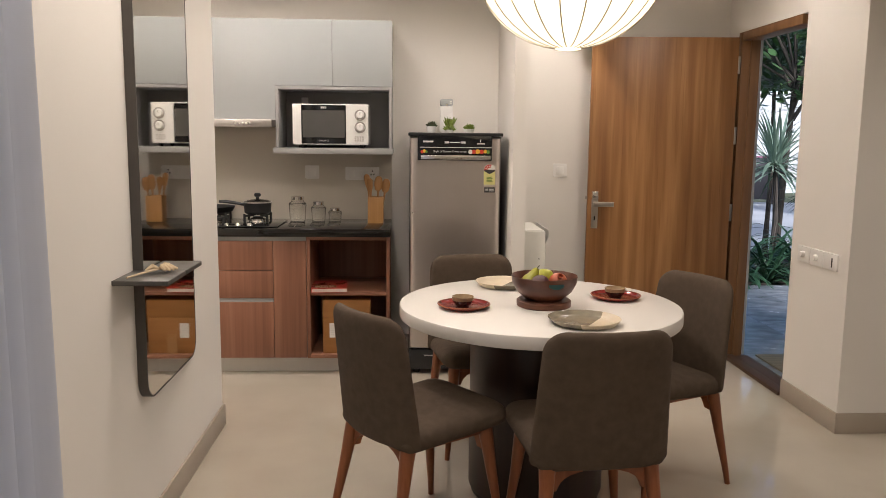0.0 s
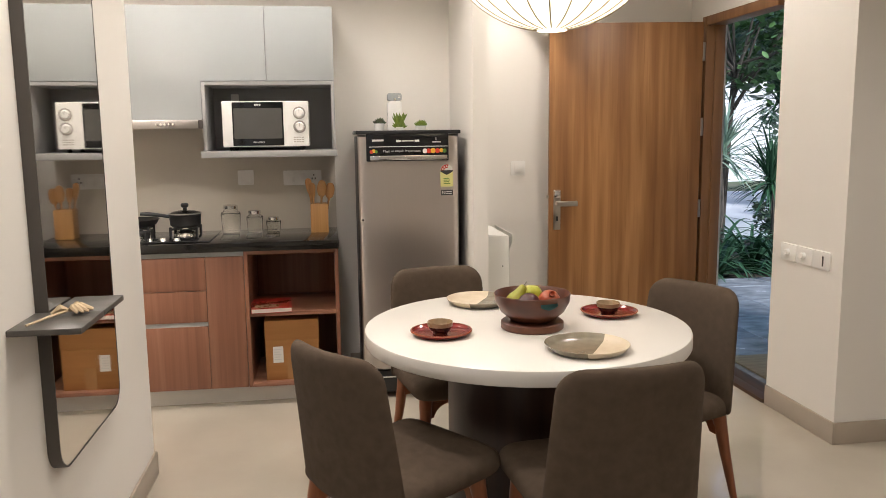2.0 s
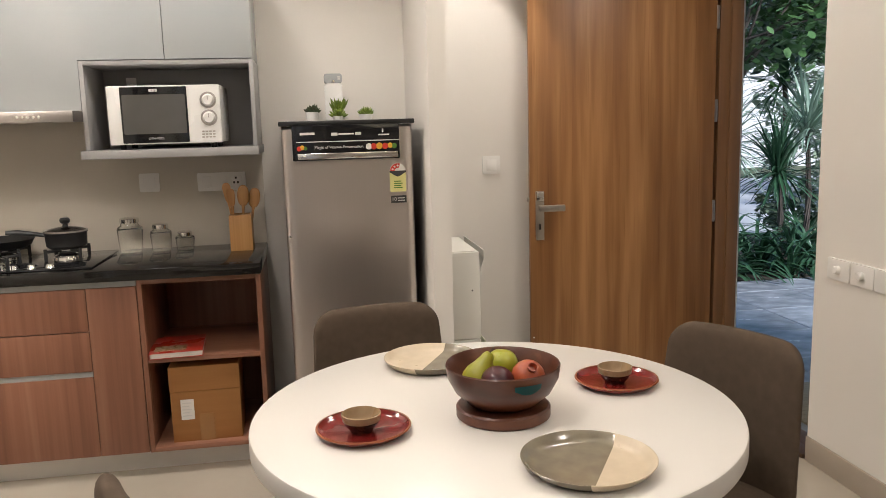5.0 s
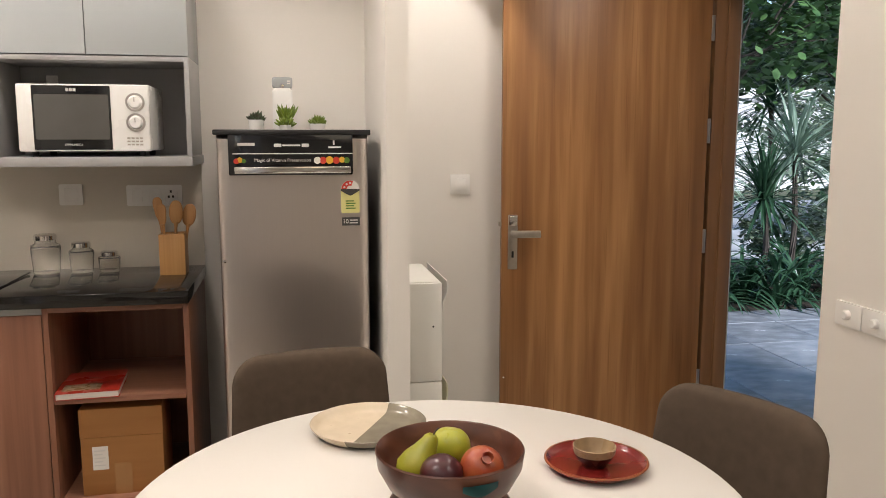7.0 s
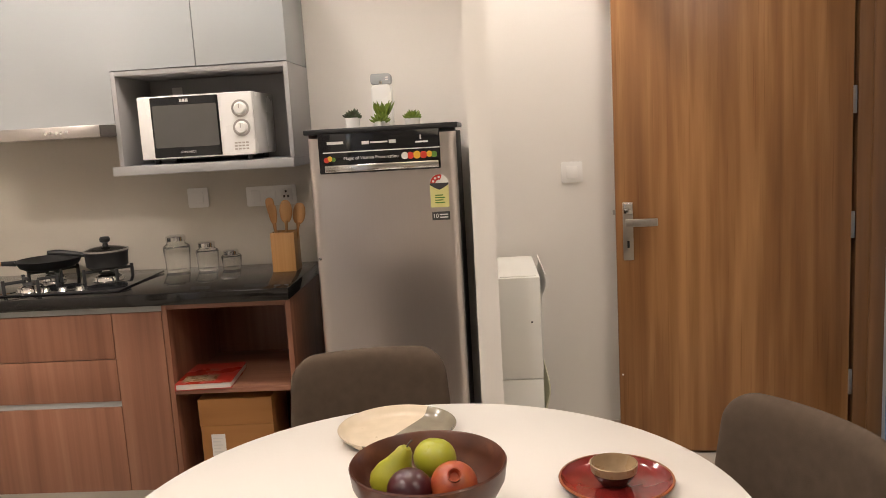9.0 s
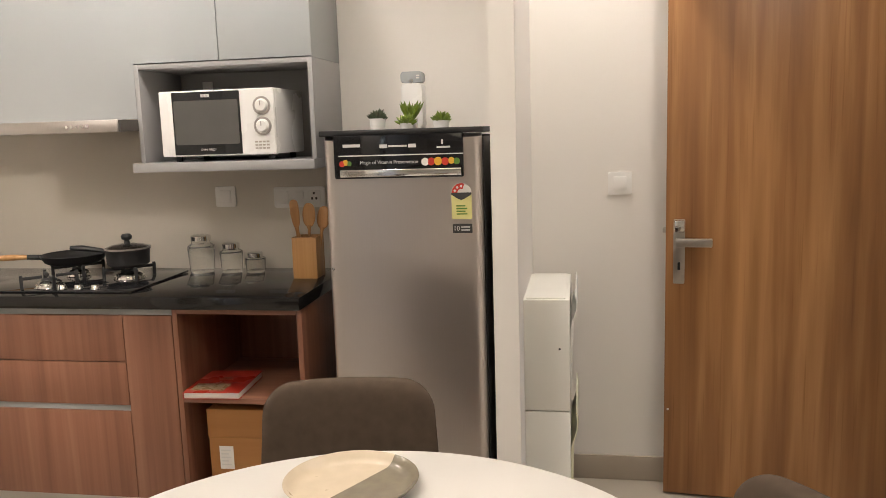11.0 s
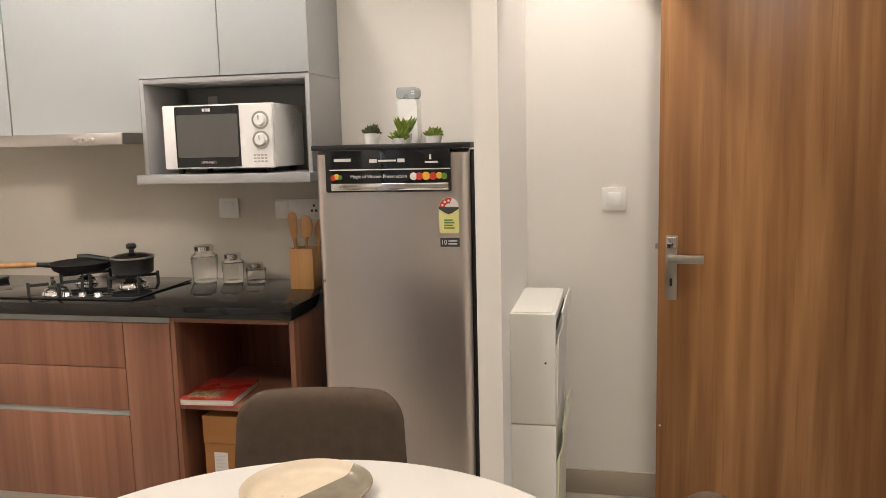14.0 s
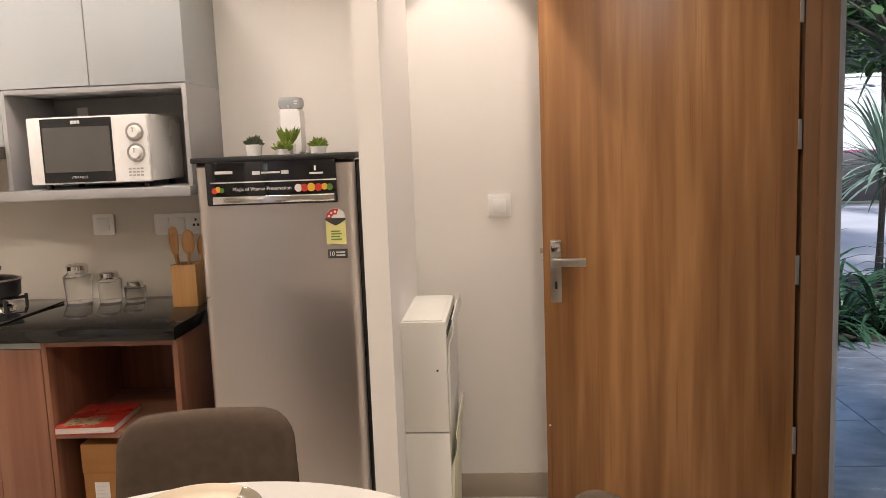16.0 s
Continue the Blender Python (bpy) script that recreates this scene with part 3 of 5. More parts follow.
part("shelf", boxes((MX + 0.001, MX + 0.176, 2.49, 2.694, 0.980, 0.996), (MX + 0.038, MX + 0.176, 2.6942, 2.905, 0.980, 0.996), bevel=0.002), M["charcoal_top"], mir, "dark grey board shelf", world=True)
fl = thing("dried_flower_sprig", "dried straw-coloured flower sprig lying on the mirror shelf", "dried flower", (MX + 0.10, 2.655, 0.996))
rng = random.Random(5)
part("stem", tube([(-0.06, -0.14, 0.006), (-0.02, -0.05, 0.012), (0.01, 0.04, 0.010)], [0.003, 0.004, 0.003], 6), M["dry"], fl)
for i in range(9):
    a, ln = rng.uniform(-2.6, 1.2), rng.uniform(0.035, 0.06)
    bm = tube([(0, 0, 0.012), (ln * 0.5 * math.cos(a), ln * 0.5 * math.sin(a), 0.022), (ln * math.cos(a), ln * math.sin(a), 0.010)], [0.004, 0.010, 0.003], 6)
    part("petal", bm, M["dry"], fl)

# ---- curtain and window on the near wall ----
cbm = bmesh.new()
N = 150
front, back = [], []
for i in range(N + 1):
    f = i / N
    y = 0.30 + 1.57 * f
    x = MX + 0.058 + 0.024 * math.sin(f * 96) + 0.010 * math.sin(f * 31 + 1)
    front.append([cbm.verts.new((x + dxx, y, z)) for z, dxx in ((0.015, 0.006), (0.9, 0.002), (1.8, -0.003), (2.62, -0.006))])
    back.append([cbm.verts.new((x + dxx - 0.003, y, z)) for z, dxx in ((0.015, 0.006), (0.9, 0.002), (1.8, -0.003), (2.62, -0.006))])
for g in (front, back):
    for i in range(N):
        for k in range(3):
            cbm.faces.new((g[i][k], g[i + 1][k], g[i + 1][k + 1], g[i][k + 1]))
cur = thing("curtain", "pale blue-grey sheer curtain hanging in folds", "curtain", (MX + 0.085, 1.2, 0))
part("cloth", cbm, M["curtain"], cur, world=True)
part("rail", tube([(MX + 0.085, 0.25, 2.64), (MX + 0.085, 2.03, 2.64)], 0.012, 12), M["charcoal"], cur, world=True)
win = thing("window_1", "tall window behind the sheer curtain", "window", (MX - 0.08, 1.08, 0.1), kind="structure")
part("window_frame", boxes((MX - 0.11, MX - 0.05, 0.2, 0.25, 0.02, 2.35), (MX - 0.11, MX - 0.05, 1.90, 1.95, 0.02, 2.35), (MX - 0.11, MX - 0.05, 0.25, 1.90, 2.30, 2.35), (MX - 0.11, MX - 0.05, 0.25, 1.90, 0.02, 0.07), (MX - 0.10, MX - 0.06, 1.05, 1.10, 0.07, 2.30)), M["charcoal"], win, world=True)
pane = part("pane", box(MX - 0.083, MX - 0.078, 0.25, 1.90, 0.07, 2.30), M["glass"], win, world=True)
pane.visible_shadow = False

# ---- kitchen base units ----
CX0, CX1, CF, PZ, CT, TOP = -2.66, -0.103, 4.759, 0.105, 0.855, 0.902
solo("countertop", box(CX0, -0.098, 4.730, BACK - 0.012, CT, TOP, 0.004), M["granite"], "polished black granite kitchen worktop", "worktop")
pl = solo("plinth", box(CX0, CX1 - 0.02, 4.845, 4.859, 0, PZ, 0.001), M["plinth"], "pale grey kitchen plinth under the base units", "plinth")


def shell(parent, x0, x1, y0, y1, z0, z1, t, mt, flat=None):
    """A carcass: two sides, a floor, a top and a back, each a board of its own."""
    flat = flat or mt
    for nm, row, m in (("side_panel", (x0, x0 + t, y0, y1, z0, z1), mt), ("side_panel", (x1 - t, x1, y0, y1, z0, z1), mt), ("bottom_panel", (x0 + t, x1 - t, y0, y1, z0, z0 + t), flat), ("top_panel", (x0 + t, x1 - t, y0, y1, z1 - t, z1), flat), ("back_panel", (x0 + t, x1 - t, y1 - t, y1, z0 + t, z1 - t), mt)):
        part(nm, box(*row, 0.001), m, parent, world=True)


ou = thing("open_base_unit", "walnut open base unit with one shelf under the worktop", "cabinet", (-0.35, 5.0, PZ))
shell(ou, -0.602, CX1, CF, 5.31, PZ, CT - 0.002, 0.02, M["walnut"], M["walnut_x"])
part("shelf", box(-0.581, CX1 - 0.021, CF + 0.002, 5.285, 0.495, 0.515, 0.001), M["walnut_x"], ou, world=True)
du = thing("drawer_unit", "walnut drawer unit with grey recessed grip channel", "cabinet", (-1.1, 5.0, PZ))
shell(du, -1.44, -0.604, CF + 0.02, 5.31, PZ, CT - 0.002, 0.018, M["grey_dark"])
part("grip_rail", box(-1.44, -0.604, CF + 0.004, CF + 0.018, 0.828, CT - 0.004), M["grey_lam"], du, "pale grey grip rail under the worktop", world=True)
part("grip_rail", box(-1.438, -0.804, CF + 0.010, CF + 0.019, 0.447, 0.484), M["grey_lam"], du, "pale grey recessed grip channel", world=True)
for z0, z1 in ((PZ + 0.003, 0.453), (0.478, 0.645), (0.6485, 0.826)):
    part("drawer_front", box(-1.438, -0.803, CF, CF + 0.018, z0, z1, 0.001), M["walnut"], du, world=True)
part("filler_panel", box(-0.800, -0.605, CF, CF + 0.018, PZ + 0.003, 0.826, 0.001), M["walnut"], du, world=True)
lu = thing("corner_base_unit", "walnut base unit with plain doors under the worktop", "cabinet", (-2.0, 5.0, PZ))
shell(lu, CX0, -1.442, CF + 0.02, 5.31, PZ, CT - 0.002, 0.018, M["grey_dark"])
part("grip_rail", box(CX0, -1.442, CF + 0.004, CF + 0.018, 0.828, CT - 0.004), M["grey_lam"], lu, world=True)
for x0, x1 in ((-1.84, -1.443), (-2.24, -1.843), (-2.65, -2.243)):
    part("door", box(x0, x1, CF, CF + 0.018, PZ + 0.003, 0.826, 0.001), M["walnut"], lu, world=True)

# ---- kitchen wall units ----
WF, WZ0, WZ1 = 5.0, 1.752, 2.152
wu = thing("wall_cabinet", "pale grey glossy wall cabinet with hood door and microwave niche", "cabinet", (-0.76, 5.15, 1.33))
part("body", boxes((-1.42, -0.108, WF + 0.02, BACK - 0.003, WZ0, WZ1 - 0.002), (-1.42, -0.822, WF + 0.02, BACK - 0.003, 1.56, WZ0), bevel=0.001), M["grey_dark"], wu, world=True)
part("side_panel", box(-0.1075, -0.1045, WF + 0.001, BACK - 0.003, WZ0, WZ1, 0.0005), M["grey_lam"], wu, world=True)
part("door", prism([(-1.417, 1.548), (-0.820, 1.548), (-0.820, WZ0 + 0.004), (-0.471, WZ0 + 0.004), (-0.471, WZ1), (-1.417, WZ1)], WF, WF + 0.018, 0.001), M["grey_lam"], wu, world=True)
part("door", prism([(-0.4675, WZ0 + 0.004), (-0.106, WZ0 + 0.004), (-0.106, WZ1), (-0.4675, WZ1)], WF, WF + 0.018, 0.001), M["grey_lam"], wu, world=True)
nt = 0.018
for nm, row in (("niche_side", (-0.818, -0.818 + nt, WF - 0.002, BACK - 0.004, 1.3785, WZ0 - 0.001)), ("niche_side", (-0.104 - nt, -0.104, WF - 0.002, BACK - 0.004, 1.3785, WZ0 - 0.001)), ("niche_top", (-0.818 + nt, -0.104 - nt, WF - 0.002, BACK - 0.004, WZ0 - nt, WZ0 - 0.001)), ("niche_back", (-0.818 + nt, -0.104 - nt, BACK - 0.02, BACK - 0.004, 1.3785, WZ0 - nt))):
    part(nm, box(*row, 0.001), M["grey_dark"], wu, "grey board of the open microwave niche", world=True)
part("niche_shelf", box(-0.828, -0.098, WF - 0.05, BACK - 0.004, 1.342, 1.378, 0.002), M["grey_dark"], wu, "grey shelf board under the niche", world=True)
part("socket", box(-0.70, -0.655, BACK - 0.028, BACK - 0.0195, 1.655, 1.70, 0.003), M["white_pl"], wu, world=True)
lw = thing("wall_cabinet", "pale grey glossy wall cabinet beside the hood door", "cabinet", (-2.0, 5.15, 1.54))
part("body", box(-2.66, -1.423, WF + 0.02, BACK - 0.003, 1.56, WZ1 - 0.002, 0.001), M["grey_dark"], lw, world=True)
for x0, x1 in ((-2.03, -1.424), (-2.65, -2.034)):
    part("door", box(x0, x1, WF, WF + 0.018, 1.548, WZ1, 0.001), M["grey_lam"], lw, world=True)

hd = thing("cooker_hood", "slim brushed steel slide-out cooker hood under the cabinet", "cooker hood", (-1.12, 5.05, 1.50))
part("visor", box(-1.415, -0.824, 4.868, 4.9, 1.500, 1.546, 0.002), M["steel"], hd, world=True)
part("body", box(-1.41, -0.828, 4.9, 5.30, 1.505, 1.545, 0.001), M["steel"], hd, world=True)
part("end_cap", box(-0.823, -0.819, 4.870, 5.25, 1.501, 1.545, 0.001), M["charcoal"], hd, "dark grey end of the hood", world=True)
for i in range(5):
    bx = -1.035 + i * 0.021
    part("button", moved(lathe([(0, 0.004), (0.006, 0.003), (0.006, 0), (0, 0)], 12), pose(bx, 4.868, 1.523, 90, 0, 0)), M["chrome"], hd, world=True)
for unit in (wu, lw, hd):
    unit.location.x += 0.010

# ---- microwave ----
mw = thing("microwave", "white microwave oven with dark window and two knobs", "microwave", (-0.471, 4.974, 1.3785))
W, H, D = 0.464, 0.267, 0.305
part("body", box(-W / 2, W / 2, 0.018, D, 0.022, H, 0.006), M["mw_white"], mw)
part("front", box(-W / 2, W / 2, 0, 0.018, 0.020, H, 0.006), M["mw_white"], mw)
part("door_glass", prism(round_rect(-W / 2 + 0.055, -W / 2 + 0.327, 0.026, H - 0.006, 0.004), -0.003, 0.003), M["black_gloss"], mw, "glossy black door panel")
part("window", prism(round_rect(-W / 2 + 0.062, -W / 2 + 0.320, 0.064, H - 0.038, 0.006), -0.0045, -0.002), M["mw_window"], mw, "dark see-through mesh window")
part("control_panel", prism(round_rect(-W / 2 + 0.330, W / 2 - 0.004, 0.024, H - 0.004, 0.005), -0.0025, 0.002), M["mw_white"], mw)
for kz in (0.202, 0.127):
    kn = part("knob", moved(lathe([(0, 0.018), (0.019, 0.017), (0.022, 0.012), (0.0245, 0.004), (0.030, 0.002), (0.030, 0)], 32), pose(W / 2 - 0.050, -0.002, kz, 90, 0, 0)), M["mw_white"], mw)
    part("ring", moved(lathe([(0.0305, 0), (0.0345, 0.0), (0.0345, 0.0035), (0.0305, 0.0045), (0.026, 0.003), (0.026, 0)], 32, True), pose(W / 2 - 0.050, -0.002, kz, 90, 0, 0)), M["steel"], kn)
    part("pointer", box(W / 2 - 0.0515, W / 2 - 0.0485, -0.022, -0.018, kz, kz + 0.017), M["steel"], kn)
for i in range(3):
    for j in range(4):
        part("print_mark", box(W / 2 - 0.084 + j * 0.015, W / 2 - 0.073 + j * 0.015, -0.0032, -0.0024, 0.042 + i * 0.012, 0.048 + i * 0.012), M["lock"], mw)
part("badge", boxes(*[(-W / 2 + 0.174 + i * 0.012, -W / 2 + 0.184 + i * 0.012, -0.0036, -0.0028, H - 0.027, H - 0.015) for i in range(3)]), M["silver_print"], mw, "pale maker's badge")
lettering("model_text", "17PM-MEC1", 0.013, M["silver_print"], mw, pose(-W / 2 + 0.191, -0.0035, 0.044, 90, 0, 0))
for fx in (-0.19, 0.19):
    for fy in (0.05, 0.28):
        part("foot", moved(lathe([(0, 0), (0.012, 0), (0.014, 0.023), (0, 0.023)], 14), Matrix.Translation((fx, fy, 0))), M["black_pl"], mw)

# ---- hob, pans ----
hob = thing("gas_hob", "black glass gas hob with three burners set in the worktop", "hob", (-1.09, 4.99, TOP))
part("glass_top", box(-1.46, -0.775, 4.79, 5.24, TOP + 0.0005, TOP + 0.009, 0.003), M["black_gloss"], hob, world=True)
BURN = [(-0.94, 5.06, 0.052), (-1.21, 5.12, 0.040), (-1.17, 4.875, 0.045)]
for bx, by, br in BURN:
    b = part("burner", moved(lathe([(0, 0.036), (br * 0.8, 0.034), (br, 0.028), (br, 0.022), (br * 1.15, 0.02), (br * 1.2, 0.010), (br * 1.25, 0.009)], 28), Matrix.Translation((bx, by, TOP))), M["chrome"], hob, "chromed burner head", world=True)
    part("burner_cap", moved(lathe([(0, 0.042), (br * 0.62, 0.041), (br * 0.66, 0.036), (br * 0.6, 0.034)], 24), Matrix.Translation((bx, by, TOP))), M["cast"], b, world=True)
    for k in range(4):
        a = math.pi / 4 + k * math.pi / 2
        bm = boxes((br * 0.55, 0.105, -0.005, 0.005, 0.045, 0.057), (0.093, 0.105, -0.006, 0.006, 0.009, 0.064), bevel=0.002)
        part("pan_support", moved(bm, pose(bx, by, TOP, 0, 0, math.degrees(a))), M["cast"], b, "black cast iron pan support", world=True)
for i, kx in enumerate((-1.09, -1.02, -0.95)):
    part("knob", moved(lathe([(0, 0.026), (0.014, 0.025), (0.017, 0.012), (0.02, 0.009)], 20), Matrix.Translation((kx, 4.835, TOP))), M["chrome"], hob, world=True)

pz = TOP + 0.058
pot = thing("saucepan", "black saucepan with glass lid standing on the hob", "saucepan", (-0.94, 5.06, pz))
part("pan_body", lathe([(0, 0), (0.068, 0), (0.082, 0.012), (0.086, 0.066), (0.089, 0.070), (0.086, 0.072), (0.082, 0.066), (0.078, 0.012), (0, 0.005)], 40), M["cast"], pot)
lid = part("lid", lathe([(0.087, 0.072), (0.087, 0.077), (0.06, 0.088), (0.02, 0.094), (0, 0.095)], 40), M["lid_glass"], pot, "glass lid with black knob")
part("lid_rim", lathe([(0.084, 0.0725), (0.089, 0.0725), (0.089, 0.079), (0.084, 0.079)], 36, True), M["steel"], lid)
part("lid_knob", lathe([(0.012, 0.094), (0.010, 0.105), (0.020, 0.112), (0.022, 0.124), (0.016, 0.132), (0, 0.134)], 24), M["black_pl"], lid)
part("handle", tube([(-0.084, 0.0, 0.058), (-0.12, -0.005, 0.066), (-0.19, -0.02, 0.078), (-0.235, -0.03, 0.080)], [0.009, 0.010, 0.012, 0.009], 10), M["black_pl"], pot)
pan = thing("frying_pan", "black frying pan with pale wooden handle on the hob", "frying pan", (-1.225, 5.12, pz), 0)
part("pan_body", lathe([(0, 0), (0.088, 0), (0.115, 0.014), (0.130, 0.040), (0.133, 0.042), (0.130, 0.044), (0.112, 0.018), (0.086, 0.005), (0, 0.005)], 44), M["cast"], pan)
part("bracket", tube([(-0.118, -0.045, 0.034), (-0.165, -0.075, 0.040)], [0.012, 0.010], 10), M["cast"], pan)
part("handle", tube([(-0.165, -0.075, 0.040), (-0.21, -0.105, 0.043), (-0.30, -0.16, 0.046)], [0.010, 0.013, 0.011], 12), M["bamboo"], pan, "pale wooden handle")
solo("tray", prism(round_rect(-0.16, 0.16, 0, 0.016, 0.006, 3), -0.11, 0.11, 0.002), M["black_pl"], "flat black tray on the worktop", "tray", loc=(-1.86, 5.13, TOP))

# ---- jars, utensil block ----
for jx, jy, jr, jh in ((-0.715, 5.25, 0.058, 0.158), (-0.578, 5.245, 0.049, 0.125), (-0.47, 5.24, 0.044, 0.085)):
    j = thing("glass_jar", "empty clear glass jar with silver screw lid", "jar", (jx, jy, TOP), group="jars on the worktop")
    body = part("jar_body", lathe([(0, 0.0005), (jr * 0.84, 0.0005), (jr * 0.88, 0.006), (jr, jh * 0.66), (jr * 0.95, jh * 0.72), (jr * 0.70, jh * 0.78), (jr * 0.66, jh * 0.86), (jr * 0.62, jh * 0.86), (jr * 0.66, jh * 0.77), (jr - 0.004, jh * 0.66), (jr * 0.84, 0.010), (0, 0.007)], 36), M["jar_glass"], j)
    body.visible_shadow = False
    part("lid", lathe([(0, jh + 0.001), (jr * 0.64, jh), (jr * 0.74, jh - 0.004), (jr * 0.74, jh - 0.022), (jr * 0.70, jh - 0.022)], 36), M["chrome"], j, "silver metal lid")
ub = thing("utensil_holder", "square bamboo holder with wooden kitchen spoons", "utensil holder", (-0.199, 5.14, TOP))
part("holder", boxes((-0.05, 0.05, -0.05, -0.042, 0, 0.165), (-0.05, 0.05, 0.042, 0.05, 0, 0.165), (-0.05, -0.042, -0.042, 0.042, 0, 0.165), (0.042, 0.05, -0.042, 0.042, 0, 0.165), (-0.042, 0.042, -0.042, 0.042, 0.001, 0.008), bevel=0.0015), M["bamboo"], ub)


def utensil(x, y, lean_x, lean_y, h, head):
    bm = tube([(0, 0, 0), (0, 0, h * 0.62), (0, 0, h * 0.7)], [0.006, 0.006, 0.009], 8)
    if head == "spoon":
        hb = pillow(lambda u, v, s: Vector((0.027 * u * max(0.0, 1 - v * v) ** 0.4, 0.006 * s * math.sqrt(max(0, (1 - u * u) * (1 - v * v))), h * 0.84 + h * 0.17 * v)), 10, 12)
    else:
        hb = pillow(lambda u, v, s: Vector((0.022 * u * (0.8 + 0.2 * v) * max(0.0, 1 - v ** 4) ** 0.5, 0.004 * s * math.sqrt(max(0, (1 - u * u) * (1 - v * v))), h * 0.84 + h * 0.16 * v)), 8, 10)
    tmp = bpy.data.meshes.new("tmp_head")
    hb.to_mesh(tmp)
    hb.free()
    bm.from_mesh(tmp)
    bpy.data.meshes.remove(tmp)
    part("spoon" if head == "spoon" else "spatula", moved(bm, pose(x, y, 0.012, lean_x, lean_y, 0)), M["spoon"], ub, "wooden " + head)


utensil(0.005, -0.012, 2, 3, 0.285, "spoon")
utensil(-0.025, 0.012, -2, -7, 0.30, "spatula")
utensil(0.028, 0.008, -3, 9, 0.27, "spoon")
utensil(-0.02, -0.02, 2, -4, 0.275, "spatula")

# ---- inside the open unit ----
bk = thing("book", "red softcover book lying on the walnut shelf", "book", (-0.475, 4.88, 0.515), 4)
part("page_block", box(-0.105, 0.105, -0.13, 0.13, 0.002, 0.024, 0.001), M["paper"], bk)
part("cover", boxes((-0.108, 0.108, -0.133, 0.133, 0.024, 0.0265), (-0.108, 0.108, -0.133, 0.133, 0.0, 0.002), (-0.108, -0.1055, -0.133, 0.133, 0.002, 0.024)), M["red_cover"], bk, "glossy red cover with faint picture")
part("title_mark", boxes((-0.03, 0.03, 0.02, 0.03, 0.0266, 0.0269), (-0.018, 0.016, 0.038, 0.052, 0.0266, 0.0269)), M["rust_rim"], bk)
part("picture", box(-0.09, 0.04, -0.11, -0.03, 0.0266, 0.0269), M["tan_glaze"], bk, "faded cover picture")
cb = thing("cardboard_carton", "brown cardboard carton with white label on the unit floor", "carton", (-0.370, 4.92, PZ + 0.02), 1.5)
part("box_body", box(-0.145, 0.145, -0.12, 0.13, 0, 0.335, 0.003), M["carton"], cb)
part("tape", boxes((-0.1455, 0.1455, -0.1215, -0.1205, 0.222, 0.224), (-0.03, 0.03, -0.1215, -0.1203, 0.0, 0.12)), M["tape"], cb)
part("flap", box(-0.146, 0.146, -0.123, -0.118, 0.226, 0.334, 0.001), M["carton"], cb)
part("label", box(-0.105, -0.05, -0.1235, -0.1225, 0.10, 0.19), M["paper"], cb, "white paper label")
part("print_mark", boxes(*[(-0.099, -0.06 - 0.01 * (i % 2), -0.1240, -0.1234, 0.115 + i * 0.014, 0.120 + i * 0.014) for i in range(5)]), M["silver_print"], cb)

# ---- fridge ----
FX0, FX1, FY, FT = 0.026, 0.573, 4.728, 1.458
fg = thing("refrigerator", "single-door brushed steel refrigerator with black top panel", "refrigerator", ((FX0 + FX1) / 2, 4.98, 0))
part("cabinet", box(FX0 + 0.004, FX1 - 0.001, FY + 0.066, 5.27, 0.165, FT - 0.01, 0.006), M["fridge_side"], fg, "black painted fridge body", world=True)


def door_skin(u, v, s):
    x = (FX0 + FX1) / 2 + (FX1 - FX0 - 0.006) / 2 * u
    z = (0.165 + FT) / 2 + (FT - 0.165) / 2 * v
    rim = math.sqrt(max(0.0, 1 - abs(u) ** 26)) * (1 if abs(v) < 1 else 0)
    return Vector((x, (FY + 0.032) + s * 0.028 * rim - (0.006 * (1 - u * u) if s < 0 else 0), z))


part("door", pillow(door_skin, 28, 16), M["fridge_steel"], fg, "brushed steel door, slightly bowed", world=True)
part("top_cap", box(FX0 - 0.006, FX1 + 0.006, FY - 0.006, 5.27, FT + 0.001, FT + 0.02, 0.004), M["black_pl"], fg, "black plastic top", world=True)
part("gasket", box(FX0 + 0.006, FX1 - 0.004, FY + 0.0605, FY + 0.066, 0.17, FT - 0.012), M["black_pl"], fg, world=True)
PF = FY - 0.012
pn = part("handle_panel", prism(round_rect(0.073, 0.512, 1.316, FT + 0.002, 0.005), PF, FY + 0.02, 0.002), M["black_gloss"], fg, "black panel with recessed grip", world=True)
part("trim_line", box(0.088, 0.512, PF - 0.0015, PF + 0.001, 1.3905, 1.3945), M["silver_print"], pn, world=True)
part("grip", box(0.092, 0.505, PF - 0.003, PF + 0.001, 1.321, 1.346, 0.002), M["chrome"], pn, "reflective chrome grip strip", world=True)
off = fg.matrix_basis.inverted()
lettering("slogan", "Magic of Vitamin Preservation", 0.0165, M["silver_print"], pn, off @ pose(0.262, PF - 0.001, 1.369, 90, 0, 0), "pale printed slogan")
part("badge", boxes((0.105, 0.165, PF - 0.0012, PF + 0.001, 1.421, 1.431)), M["silver_print"], pn, world=True)
part("badge", boxes((0.232, 0.258, PF - 0.0012, PF + 0.001, 1.416, 1.428), (0.262, 0.325, PF - 0.0012, PF + 0.001, 1.419, 1.425), (0.33, 0.355, PF - 0.0012, PF + 0.001, 1.416, 1.428)), M["silver_print"], pn, world=True)
part("badge", boxes((0.425, 0.470, PF - 0.0012, PF + 0.001, 1.412, 1.418), (0.441, 0.447, PF - 0.0012, PF + 0.001, 1.424, 1.440)), M["silver_print"], pn, world=True)
